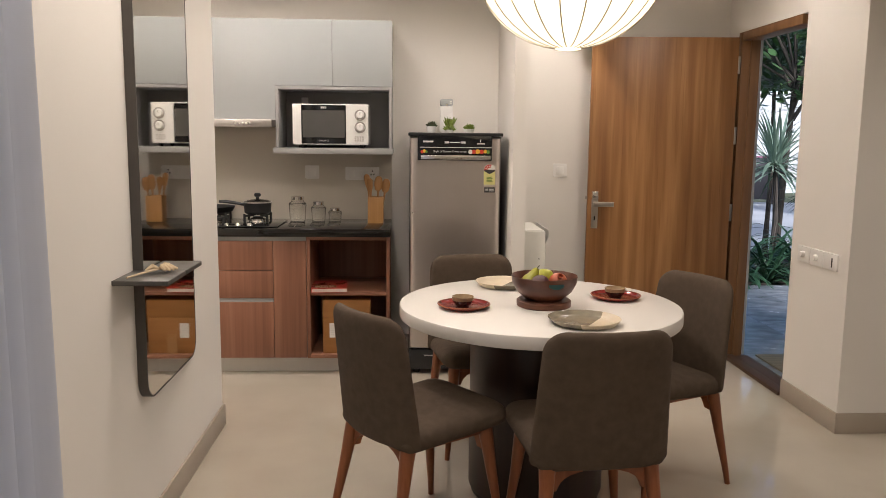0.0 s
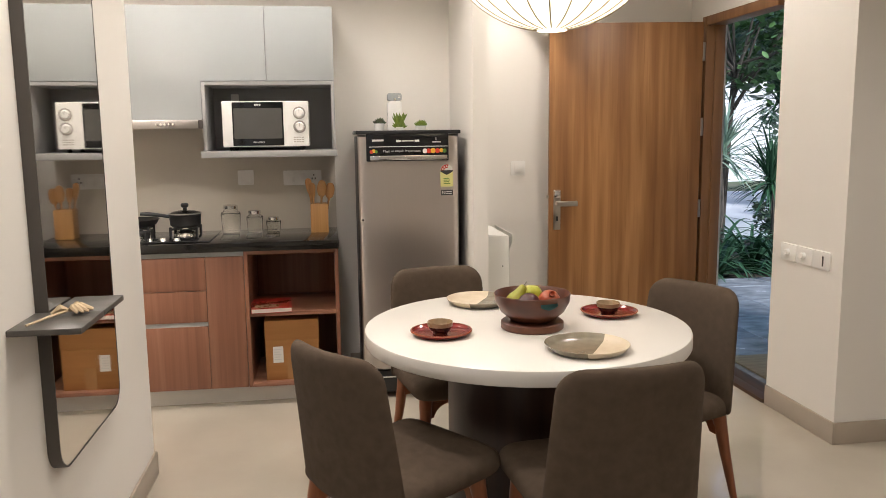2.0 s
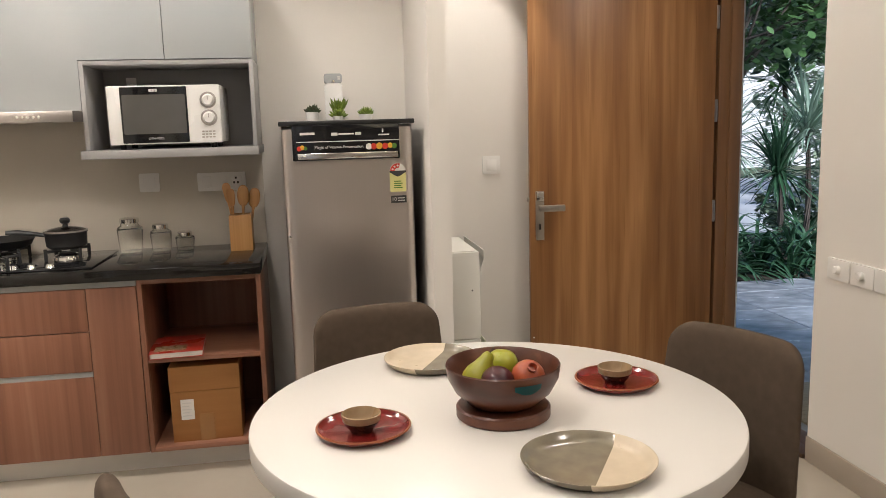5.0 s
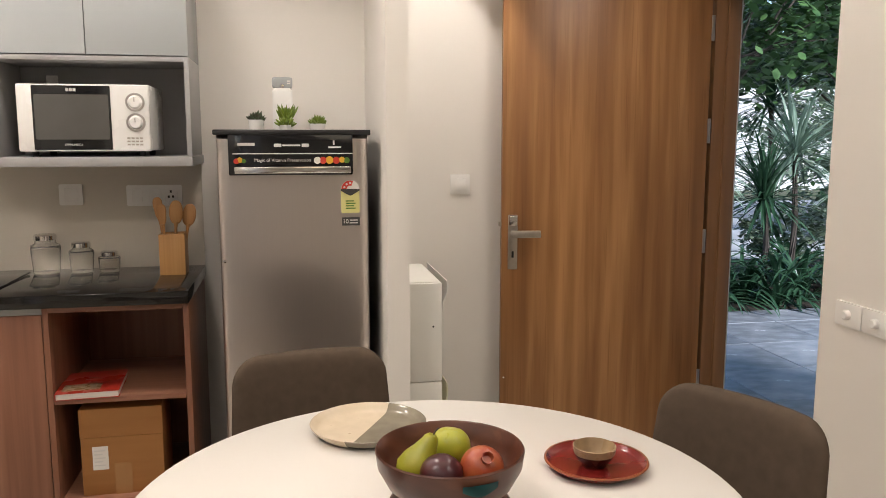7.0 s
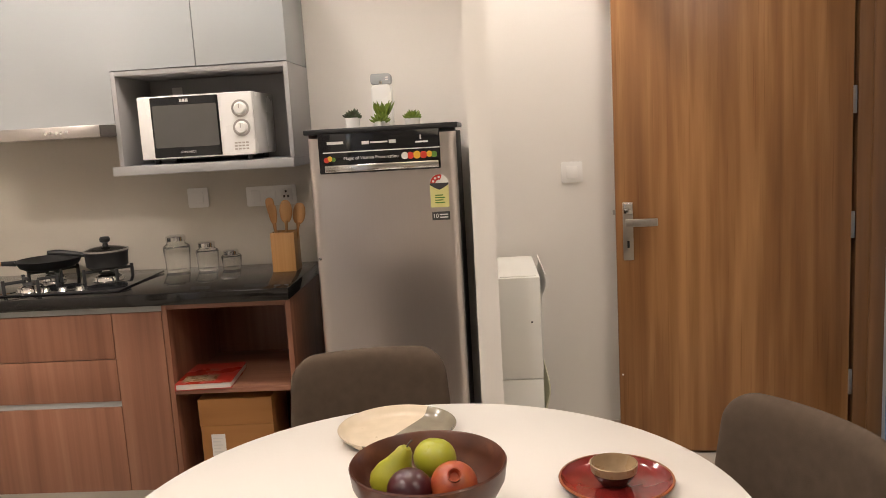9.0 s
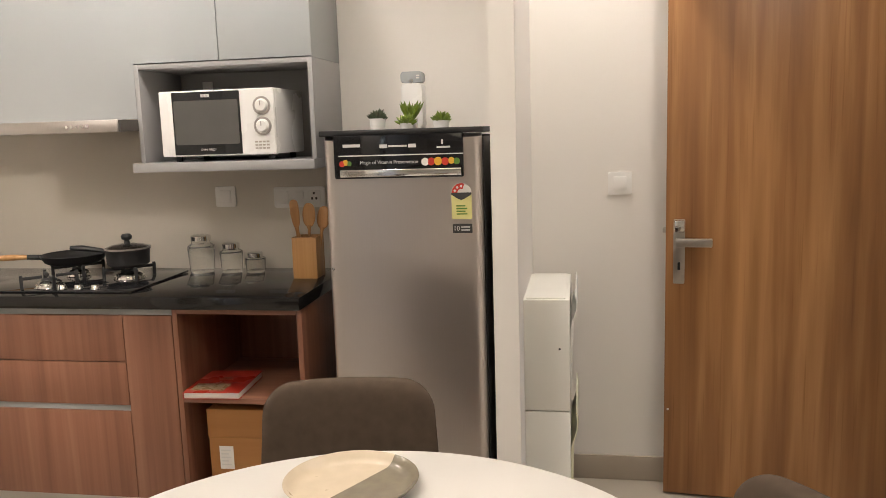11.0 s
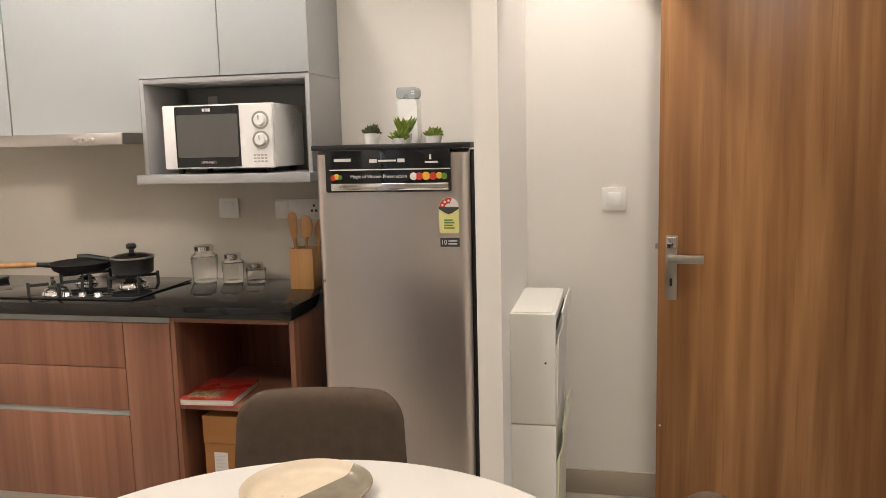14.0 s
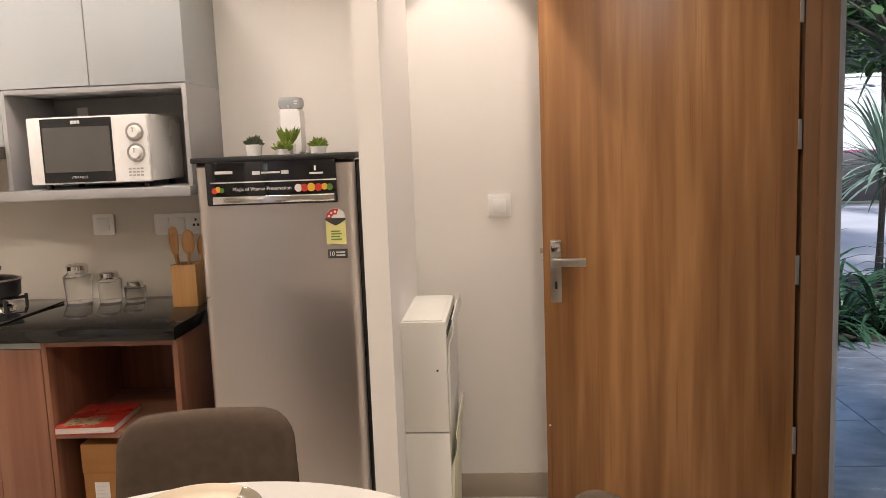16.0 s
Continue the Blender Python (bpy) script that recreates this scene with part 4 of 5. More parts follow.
for cx, cz, r, mt in ((0.100, 1.366, 0.010, "red_print"), (0.112, 1.370, 0.010, "yellow_print"), (0.125, 1.367, 0.008, "green_print"), (0.385, 1.368, 0.013, "paper"), (0.405, 1.368, 0.013, "red_print"), (0.428, 1.369, 0.014, "yellow_print"), (0.452, 1.368, 0.013, "red_print"), (0.473, 1.370, 0.011, "yellow_print"), (0.490, 1.368, 0.011, "green_print")):
    part("fruit_print", moved(lathe([(0, 0.0012), (r, 0.001), (r, 0)], 16), pose(cx, PF - 0.0002, cz, 90, 0, 0)), M[mt], pn, world=True)
SF = FY - 0.0035
st = part("energy_label", prism(round_rect(0.468, 0.535, 1.175, 1.262, 0.004), SF - 0.001, FY + 0.01), M["label_yellow"], fg, "pale yellow energy rating label", world=True)
fan = lambda r, a0, a1: [(0.5015 + r * math.cos(radians(q)), 1.262 + r * math.sin(radians(q))) for q in range(a0, a1 + 1, 10)]
part("label_dial", prism([(0.5015, 1.262)] + fan(0.033, 0, 180), SF - 0.001, FY + 0.01), M["paper"], st, "white half-round dial", world=True)
part("dial_sector", prism(fan(0.032, 70, 180) + fan(0.013, 70, 180)[::-1], SF - 0.0022, SF - 0.001), M["red_print"], st, "red rating sector", world=True)
for q in (90, 125, 160):
    part("label_star", moved(lathe([(0, 0.0012), (0.0042, 0.001), (0.0042, 0)], 8), pose(0.5015 + 0.0225 * math.cos(radians(q)), SF - 0.0020, 1.262 + 0.0225 * math.sin(radians(q)), 90, 0, 0)), M["paper"], st, world=True)
part("dark_band", prism([(0.4675, 1.263), (0.5355, 1.263), (0.5355, 1.257), (0.515, 1.244), (0.5015, 1.238), (0.488, 1.244), (0.4675, 1.257)], SF - 0.0025, SF - 0.001), M["ink"], st, "dark chevron band", world=True)
part("print_mark", boxes(*[(0.484, 0.520 - 0.006 * (i % 2), SF - 0.0022, SF - 0.0008, 1.190 + i * 0.009, 1.194 + i * 0.009) for i in range(4)]), M["green_print"], st, world=True)
ws = part("warranty_sticker", box(0.470, 0.535, SF - 0.001, FY + 0.01, 1.128, 1.158), M["ink"], fg, "black warranty sticker", world=True)
lettering("sticker_number", "10", 0.022, M["paper"], ws, off @ pose(0.483, SF - 0.0016, 1.143, 90, 0, 0))
part("print_mark", boxes((0.498, 0.528, SF - 0.0018, SF - 0.0008, 1.146, 1.150), (0.498, 0.528, SF - 0.0018, SF - 0.0008, 1.136, 1.140)), M["silver_print"], ws, world=True)
dw = part("base_drawer", box(FX0 + 0.004, FX1 - 0.004, FY + 0.03, 5.25, 0.035, 0.160, 0.004), M["black_pl"], fg, "black plastic base drawer", world=True)
part("drawer_grip", box(0.12, 0.49, FY + 0.024, FY + 0.031, 0.118, 0.124), M["silver_print"], dw, world=True)
for fx in (FX0 + 0.05, FX1 - 0.05):
    for fy in (FY + 0.1, 5.18):
        part("foot", moved(lathe([(0, 0), (0.022, 0), (0.024, 0.036), (0, 0.036)], 16), Matrix.Translation((fx, fy, 0))), M["black_pl"], fg, world=True)
part("lock", moved(lathe([(0, 0.003), (0.006, 0.002), (0.006, 0)], 12), pose(0.046, FY + 0.001, 1.005, 90, 0, 0)), M["chrome"], fg, world=True)
fg.location.x -= 0.012


# ---- succulents and dispenser above the fridge ----
def succulent(x, y, r, h, mt, leaves, spread, leaf_len, label, seed):
    rg = random.Random(seed)
    s = thing("potted_succulent", label, "plant", (x, y, FT + 0.02), group="succulents on the fridge")
    part("pot", lathe([(0, 0), (r * 0.85, 0), (r, h), (r * 0.9, h), (r * 0.86, h - 0.006), (0, h - 0.008)], 28), M["mw_white"], s, "white ceramic pot")
    for i in range(leaves):
        f = i / leaves
        a, tilt = i * 2.4, math.radians(20 + spread * f) + rg.uniform(-0.1, 0.1)
        ln = leaf_len * rg.uniform(0.8, 1.1)
        d = Vector((math.cos(a) * math.sin(tilt), math.sin(a) * math.sin(tilt), math.cos(tilt)))
        p0 = Vector((0, 0, h - 0.004)) + Vector((math.cos(a), math.sin(a), 0)) * r * 0.25 * f
        up = Vector((0, 0, 1)) * ln * 0.12
        part("leaf", tube([p0, p0 + d * ln * 0.45, p0 + d * ln * 0.8 + up * 0.5, p0 + d * ln + up], [min(ln * 0.12, 0.005), min(ln * 0.2, 0.0065), min(ln * 0.13, 0.0045), 0.0006], 6), mt, s)


succulent(0.150, 4.98, 0.030, 0.040, M["succulent_dark"], 30, 62, 0.036, "small dark rosette succulent in a white pot", 1)
succulent(0.264, 5.03, 0.027, 0.036, M["succulent"], 22, 20, 0.064, "spiky green aloe in a white pot", 2)
succulent(0.262, 4.965, 0.026, 0.020, M["succulent"], 28, 62, 0.038, "low green rosette succulent in a white pot", 3)
succulent(0.384, 4.99, 0.031, 0.026, M["succulent"], 30, 62, 0.037, "small bright green rosette succulent in a white pot", 4)
dp = thing("air_freshener_dispenser", "white air freshener with grey top standing on the fridge", "dispenser", (0.251, 5.19, FT + 0.02))
part("body", prism(round_rect(-0.040, 0.040, 0.0, 0.170, 0.012), -0.07, 0, 0.008), M["mw_white"], dp)
part("cap", prism(round_rect(-0.0405, 0.0405, 0.1715, 0.213, 0.010), -0.07, 0, 0.006), M["grey_lam"], dp, "grey cap with small lights")
part("nozzle", moved(lathe([(0, 0.004), (0.007, 0.003), (0.008, 0)], 14), pose(0.0, -0.07, 0.177, 90, 0, 0)), M["chrome"], dp)
part("lens", boxes((0.020, 0.032, -0.0715, -0.0695, 0.195, 0.200), (0.020, 0.032, -0.0715, -0.0695, 0.186, 0.191)), M["paper"], dp)


# ---- stacked waste bin in the niche ----
bn = thing("stacked_waste_bin", "slim off-white two-tier waste bin beside the partition", "bin", (0.76, 5.0, 0))
BX0, BX1, BY0, BY1 = 0.684, 0.841, 4.765, 5.25
for z0, z1 in ((0.0, 0.498), (0.501, 0.893)):
    part("case", box(BX0, BX1, BY0, BY1, z0, z1, 0.005), M["bin_pl"], bn, world=True)
part("top_rim", boxes((BX0 + 0.010, BX1 - 0.014, BY0 + 0.014, BY1 - 0.014, 0.8932, 0.8965), bevel=0.001), M["bin_pl"], bn, world=True)
for z0, z1, mt in ((0.02, 0.44, "bin_pl2"), (0.52, 0.85, "bin_pl")):
    n, outer = 18, []
    for i in range(n + 1):
        f = i / n
        lip = 0.015 * math.sin((f - 0.78) / 0.22 * math.pi * 0.78) if f > 0.78 else 0
        outer.append((BX1 + 0.003 + 0.010 * f + lip, z0 + (z1 - z0 + 0.05) * f))
    front = outer + [(x - 0.004, z) for x, z in outer[:13:-1]] + [(BX1 + 0.0008, z1 - 0.075), (BX1 + 0.0008, z0)]
    part("tilt_front", prism(front, BY0 + 0.010, BY1 - 0.010), M[mt], bn, "curved tilting bin front", world=True)
    if z1 > 0.6:
        # Dark block standing in for the shade in the gap behind the lip.
        part("opening", box(BX1 - 0.02, BX1 + 0.0007, BY0 + 0.012, BY1 - 0.02, z1 - 0.02, z1 + 0.012), M["ink"], bn, world=True)
part("screw", moved(lathe([(0, 0.002), (0.004, 0.001), (0.004, 0)], 10), pose(0.806, BY0, 0.722, 90, 0, 0)), M["ink"], bn, world=True)

# ---- dining table ----
TX, TY, TZ, TR = 0.532, 3.157, 0.788, 0.567
tb = thing("dining_table", "round white-topped dining table on a dark drum base", "table", (TX, TY, 0))
part("tabletop", lathe([(0, TZ), (TR - 0.008, TZ), (TR - 0.002, TZ - 0.003), (TR, TZ - 0.009), (TR, TZ - 0.044), (TR - 0.003, TZ - 0.05), (0, TZ - 0.05)], 128), M["table"], tb, "white lacquered round top")
part("drum", lathe([(0, TZ - 0.051), (0.276, TZ - 0.051), (0.276, 0.03), (0.272, 0.02), (0, 0.02)], 72), M["wenge"], tb, "dark wenge drum pedestal")
part("foot_ring", lathe([(0, 0.019), (0.266, 0.019), (0.266, 0), (0, 0)], 64), M["black_pl"], tb)


# ---- chairs ----
def build_chair():
    c = thing("dining_chair", "taupe upholstered dining chair with splayed wooden legs", "chair", group="chairs round the table")

    def back(u, v, s):
        base, top, r, r0 = 0.413, 0.870, 0.070, 0.024
        z = base + (v + 1) / 2 * (top - base)
        w = 0.232 - 0.026 * (z - base) / (top - base)
        if z > top - r:
            w = w - r + math.sqrt(max(0, r * r - (z - top + r) ** 2))
        if z < base + r0:
            w = w - r0 + math.sqrt(max(0, r0 * r0 - (z - base - r0) ** 2))
        x = w * u
        lean = -0.236 - 0.050 * ((z - base) / (top - base)) ** 1.1
        y = lean + 0.05 * (x / 0.22) ** 2
        th = 0.027 * (1 - abs(u) ** 8) ** 0.5 * (1 - abs(v) ** 14) ** 0.5
        return Vector((x, y + s * th, z))
    part("backrest", pillow(back, 26, 34), M["fabric"], c)

    def seat(u, v, s):
        y = -0.225 + (v + 1) / 2 * 0.46
        w = 0.226 + 0.010 * v
        r = 0.07
        if y > 0.235 - r:
            w = w - r + math.sqrt(max(0, r * r - (y - 0.235 + r) ** 2))
        if y < -0.225 + 0.03:
            w = w - 0.03 + math.sqrt(max(0, 0.0009 - (y + 0.195) ** 2))
        rim = ((1 - abs(u) ** 10) * (1 - abs(v) ** 14)) ** 0.5
        z = 0.448 + 0.014 * v
        return Vector((w * u, y, z + s * 0.042 * rim + (0.006 * (1 - u * u) * (1 - v * v) if s > 0 else 0)))
    part("seat", pillow(seat, 24, 24), M["fabric"], c)
    part("under_frame", boxes((-0.17, 0.17, -0.19, -0.165, 0.392, 0.412), (-0.17, 0.17, 0.14, 0.165, 0.398, 0.418), (-0.175, -0.15, -0.165, 0.14, 0.392, 0.412), (0.15, 0.175, -0.165, 0.14, 0.392, 0.412), bevel=0.004), M["leg_wood"], c, "reddish brown timber rails")
    for sx in (-1, 1):
        for y0, y1, z in ((-0.190, -0.268, 0.415), (0.150, 0.205, 0.420)):
            leg = part("leg", tube([(sx * 0.172, y0, z), (sx * 0.176, y0 + (y1 - y0) * 0.15, z * 0.87), (sx * 0.186, y0 + (y1 - y0) * 0.45, z * 0.58), (sx * 0.206, y0 + (y1 - y0) * 0.85, z * 0.18), (sx * 0.214, y1, 0.0)], [0.028, 0.025, 0.020, 0.0135, 0.0115], 14), M["leg_wood"], c, "tapered reddish brown wooden leg")
            curve = [(0.030 + 0.085 * (1 - math.sin(radians(q))), z - 0.022 - 0.062 * (1 - math.cos(radians(q)))) for q in range(0, 91, 15)]
            out = [(sx * x, h) for x, h in [(0.0, z - 0.004), (0.115, z - 0.004)] + curve + [(0.0, z - 0.088)]]
            part("bracket", moved(prism(out, y0 - 0.011, y0 + 0.011, 0.002), Matrix.Translation((sx * 0.172, 0, 0)) @ Matrix.Scale(-1, 4, (1, 0, 0))), M["leg_wood"], leg)
    return c


SEATS = [((-0.178, 2.64), 35.5), ((0.622, 2.325), 95.2), ((1.286, 3.362), 206.0), ((0.311, 3.958), -80.5)]
chair = build_chair()
for i, ((bx, by), face) in enumerate(SEATS):
    fx, fy = math.cos(radians(face)), math.sin(radians(face))
    m = pose(bx + 0.285 * fx, by + 0.285 * fy, 0, 0, 0, face - 90)
    if i == 0:
        chair.matrix_world = m
    else:
        copy_thing(chair, m)


# ---- tableware ----
def plate_profile(r, h):
    return [(0, 0.0), (r * 0.78, 0.0), (r * 0.85, 0.003), (r * 0.94, h * 0.55), (r * 0.99, h - 0.002), (r, h - 0.0005), (r * 0.99, h), (r * 0.968, h - 0.001), (r * 0.91, h * 0.55), (r * 0.85, 0.0075), (r * 0.77, 0.005), (0, 0.0045)]


def red_setting(x, y):
    p = thing("red_plate", "oxblood red glazed side plate with toasted rim", "plate", (x, y, TZ), group="red side plates")
    part("plate_body", lathe(plate_profile(0.104, 0.018), 56), M["red_glaze"], p)
    part("rim", lathe([(0.1035, 0.0150), (0.1048, 0.0165), (0.1035, 0.0188), (0.100, 0.0186), (0.1015, 0.0158)], 56, True), M["rust_rim"], p, "toasted orange-brown rim")
    b = thing("small_bowl", "small stoneware bowl with tan rim on the red plate", "bowl", (x - 0.004, y, TZ + 0.0046), group="small bowls")
    part("bowl_body", lathe([(0, 0), (0.024, 0), (0.025, 0.004), (0.037, 0.018), (0.0415, 0.030), (0.0385, 0.028), (0.031, 0.010), (0.02, 0.003), (0, 0.002)], 40), M["brown_glaze"], b)
    part("rim", lathe([(0.0412, 0.026), (0.0425, 0.034), (0.0435, 0.041), (0.0415, 0.042), (0.0385, 0.034), (0.0335, 0.020), (0.027, 0.010), (0.0, 0.0065), (0.0, 0.006), (0.028, 0.0095), (0.0375, 0.026)], 40), M["tan_glaze"], b, "tan glazed rim and inside")


red_setting(0.218, 3.062)
red_setting(0.871, 3.242)


def big_plate(x, y, ang, off):
    """A broad plate dipped in two glazes: the line between them lies off from the middle, across ang."""
    p = thing("dinner_plate", "two-tone olive and cream glazed dinner plate", "plate", (x, y, TZ), group="two-tone dinner plates")
    d = Vector((math.cos(radians(ang)), math.sin(radians(ang)), 0))
    for nm, sign, mt in (("glaze_field", 1, "olive_glaze"), ("cream_field", -1, "cream_glaze")):
        bm = lathe(plate_profile(0.1315, 0.024), 72)
        bmesh.ops.bisect_plane(bm, geom=bm.verts[:] + bm.edges[:] + bm.faces[:], plane_co=d * off, plane_no=d * -sign, clear_outer=True)
        part(nm, bm, M[mt], p, "olive-grey glazed side" if sign > 0 else "raw cream side")


big_plate(0.634, 2.785, 149, -0.03)
big_plate(0.437, 3.525, -28, 0.0)

fb = thing("fruit_bowl", "turned acacia wood fruit bowl on a ring foot", "bowl", (0.541, 3.098, TZ))
part("foot_ring", lathe([(0.06, 0.0), (0.103, 0.0), (0.108, 0.004), (0.108, 0.024), (0.103, 0.028), (0.06, 0.028)], 56, True), M["bowl_wood"], fb, "dark turned wooden ring base")
part("bowl_body", lathe([(0, 0.028), (0.066, 0.028), (0.078, 0.034), (0.110, 0.062), (0.127, 0.094), (0.131, 0.122), (0.129, 0.125), (0.126, 0.122), (0.121, 0.096), (0.104, 0.066), (0.07, 0.042), (0, 0.038)], 64), M["bowl_wood"], fb)
bm = bmesh.new()
pts = []
for i in range(9):
    a = radians(-92 + 28 * i / 8)
    pts.append([bm.verts.new((r * math.cos(a), r * math.sin(a), z)) for r, z in ((0.1312, 0.108), (0.1290, 0.097 - 0.010 * math.sin(math.pi * i / 8)))])
for a, b in zip(pts, pts[1:]):
    bm.faces.new((a[0], b[0], b[1], a[1]))
bmesh.ops.solidify(bm, geom=bm.faces, thickness=-0.0012)
part("paint_patch", bm, M["teal"], fb, "small teal painted patch")


def fruit(name, label, category, loc, tilt, profile, mt, stem=True):
    f = thing(name, label, category, loc, 0)
    f.matrix_world = pose(*loc, *tilt)
    part("flesh", lathe(profile, 32), mt, f)
    if stem:
        zt = profile[-1][1]
        part("stem", tube([(0, 0, zt - 0.006), (0.001, 0, zt + 0.006), (0.004, 0.001, zt + 0.014)], [0.0016, 0.0014, 0.0018], 6), M["bark"], f)
    return f


def ball(r, squash=1.0, dimple=0.12):
    out = []
    for i in range(15):
        a = math.pi * i / 14
        rr = r * math.sin(a)
        out.append((max(rr, 0.0), r * squash * (1 - math.cos(a)) - dimple * r * math.exp(-((rr / (0.28 * r)) ** 2)) * (1 if i > 7 else -1)))
    return out


PEAR = [(0, 0.0), (0.012, 0.001), (0.024, 0.005), (0.033, 0.015), (0.0365, 0.028), (0.032, 0.046), (0.023, 0.062), (0.016, 0.078), (0.013, 0.088), (0.008, 0.094), (0, 0.095)]
bx, by, bz = 0.541, 3.098, TZ + 0.045
fruit("pear", "yellow-green pear lying in the wooden bowl", "fruit", (bx - 0.074, by - 0.012, bz + 0.024), (4, 26, 6), PEAR, M["pear"])
fruit("green_apple", "yellow-green apple in the wooden bowl", "fruit", (bx + 0.004, by + 0.034, bz + 0.032), (-10, 8, 0), ball(0.037, 0.92), M["apple_green"], False)
fruit("plum", "dark purple plum in the wooden bowl", "fruit", (bx - 0.026, by - 0.052, bz + 0.022), (12, 0, 0), ball(0.037, 0.92, 0.06), M["plum"], False)
pg = fruit("pomegranate", "reddish pomegranate with open crown in the bowl", "fruit", (bx + 0.042, by - 0.030, bz + 0.034), (44, 6, 0), ball(0.038, 0.95, 0.05), M["pom"], False)
part("crown", lathe([(0.010, 0.068), (0.012, 0.080), (0.010, 0.080), (0.007, 0.070)], 10), M["pom"], pg)

# ---- pendant lantern ----
LX, LY, LB, LA, LH = 0.614, 3.133, 1.799, 0.362, 0.325
LZ = LB + LH - 0.005
lp = thing("pendant_lantern", "large white silk lantern pendant glowing over the table", "pendant lamp", (LX, LY, LZ))
prof = []
for i in range(41):
    a = -math.pi / 2 + 0.13 + (math.pi - 0.26) * i / 40
    prof.append((LA * math.cos(a), LH * math.sin(a)))
RIBS = 20
bm = lathe(prof, RIBS * 6)
for v in bm.verts:
    a = math.atan2(v.co.y, v.co.x) * RIBS / (2 * math.pi)
    k = 1 - 0.014 * math.sin(math.pi * (a - math.floor(a)))
    v.co.x, v.co.y = v.co.x * k, v.co.y * k
shade = part("shade", bm, M["shade"], lp, "glowing stretched silk shade")
for i in range(RIBS):
    a = 2 * math.pi * i / RIBS
    part("rib", tube([((r + 0.001) * math.cos(a), (r + 0.001) * math.sin(a), z) for r, z in prof[::2]], 0.0024, 6), M["shade_rib"], lp)
zb = prof[0][1]
part("bottom_ring", lathe([(prof[0][0] - 0.006, zb - 0.004), (prof[0][0] + 0.003, zb - 0.004), (prof[0][0] + 0.003, zb + 0.004), (prof[0][0] - 0.006, zb + 0.004)], 36, True), M["shade"], lp, "pale glowing rim of the lower opening")
part("top_ring", lathe([(prof[-1][0] - 0.006, -zb - 0.004), (prof[-1][0] + 0.003, -zb - 0.004), (prof[-1][0] + 0.003, -zb + 0.004), (prof[-1][0] - 0.006, -zb + 0.004)], 36, True), M["shade_rib"], lp)
part("cord", tube([(0, 0, -zb), (0, 0, CEIL - LZ - 0.02)], 0.003, 8), M["white_pl"], lp)
part("spider", boxes((-0.07, 0.07, -0.002, 0.002, -zb - 0.002, -zb + 0.002), (-0.002, 0.002, -0.07, 0.07, -zb - 0.002, -zb + 0.002)), M["shade_rib"], lp)
part("ceiling_rose", lathe([(0, CEIL - LZ - 0.025), (0.05, CEIL - LZ - 0.022), (0.052, CEIL - LZ), (0, CEIL - LZ)], 28), M["white_pl"], lp)

# ---- outside: porch, garden, drive ----
solo("ground", box(-150, 250, -150, 300, -0.5, -0.14), M["lawn"], "dark green ground cover reaching the horizon", "ground", kind="structure")
porch = solo("porch_slab", box(2.32, 7.5, 3.9, 7.92, -0.3, -0.052), M["grout"], "slate paved porch outside the entrance", "porch", kind="structure")
solo("planting_bed", box(2.0, 12, 7.94, 10.9, -0.3, -0.07), M["soil"], "dark soil planting bed along the porch", "planting bed", kind="structure")
solo("driveway", box(-10, 60, 11.0, 20.0, -0.3, -0.12), M["drive"], "pale concrete driveway beyond the garden", "driveway", kind="structure")
solo("porch_roof", box(2.33, 5.0, 3.9, 6.4, 2.38, 2.56, 0.01), M["soffit"], "white plastered porch roof slab", "porch roof", kind="structure")
solo("doormat", box(2.42, 2.95, 4.45, 5.25, -0.029, -0.016, 0.003), M["doormat"], "ribbed grey-brown doormat outside the threshold", "doormat")


def strap_plant(name, label, loc, n, ln, wid, arch, seed, mt, stem=0.0, up=0.35):
    """A rosette of long blades; each bends over under its own weight."""
    rg = random.Random(seed)
    t = thing(name, label, "plant", loc, group=name + "s in the bed")
    if stem:
        part("trunk", tube([(0, 0, -0.02), (0.03, 0.01, stem * 0.5), (0.0, 0.03, stem)], [0.045, 0.032, 0.026], 8), M["bark"], t)
    verts, faces = [], []
    for i in range(n):
        a = rg.uniform(0, 2 * math.pi)
        el = rg.uniform(up, 1.45) if not stem else rg.uniform(-0.5, 1.5)
        L, w = ln * rg.uniform(0.65, 1.1), wid * rg.uniform(0.8, 1.2)
        dx, dy = math.cos(a), math.sin(a)
        p, h, seg = Vector((rg.uniform(-0.05, 0.05), rg.uniform(-0.05, 0.05) + (0.03 if stem else 0), stem + rg.uniform(-0.06, 0.04))), el, 7
        base = len(verts)
        for k in range(seg + 1):
            f = k / seg
            ww = w * (0.55 + 0.9 * f) if f < 0.4 else w * (0.91 * (1 - ((f - 0.4) / 0.6) ** 2) + 0.02)
            side = Vector((-dy, dx, 0)) * ww
            dip = Vector((0, 0, -ww * 0.35))
            verts += [p - side, p + dip, p + side]
            p = p + Vector((dx * math.cos(h), dy * math.cos(h), math.sin(h))) * (L / seg)
            h -= arch / seg * (0.5 + f)
        for k in range(seg):
            o = base + 3 * k
            faces += [(o, o + 1, o + 4, o + 3), (o + 1, o + 2, o + 5, o + 4)]
    me = bpy.data.meshes.new("foliage")
    me.from_pydata(verts, [], faces)
    me.materials.append(mt)
    ob = new("foliage", me)
    ob.parent = t
    tagged(ob, kind="stuff")
    return t


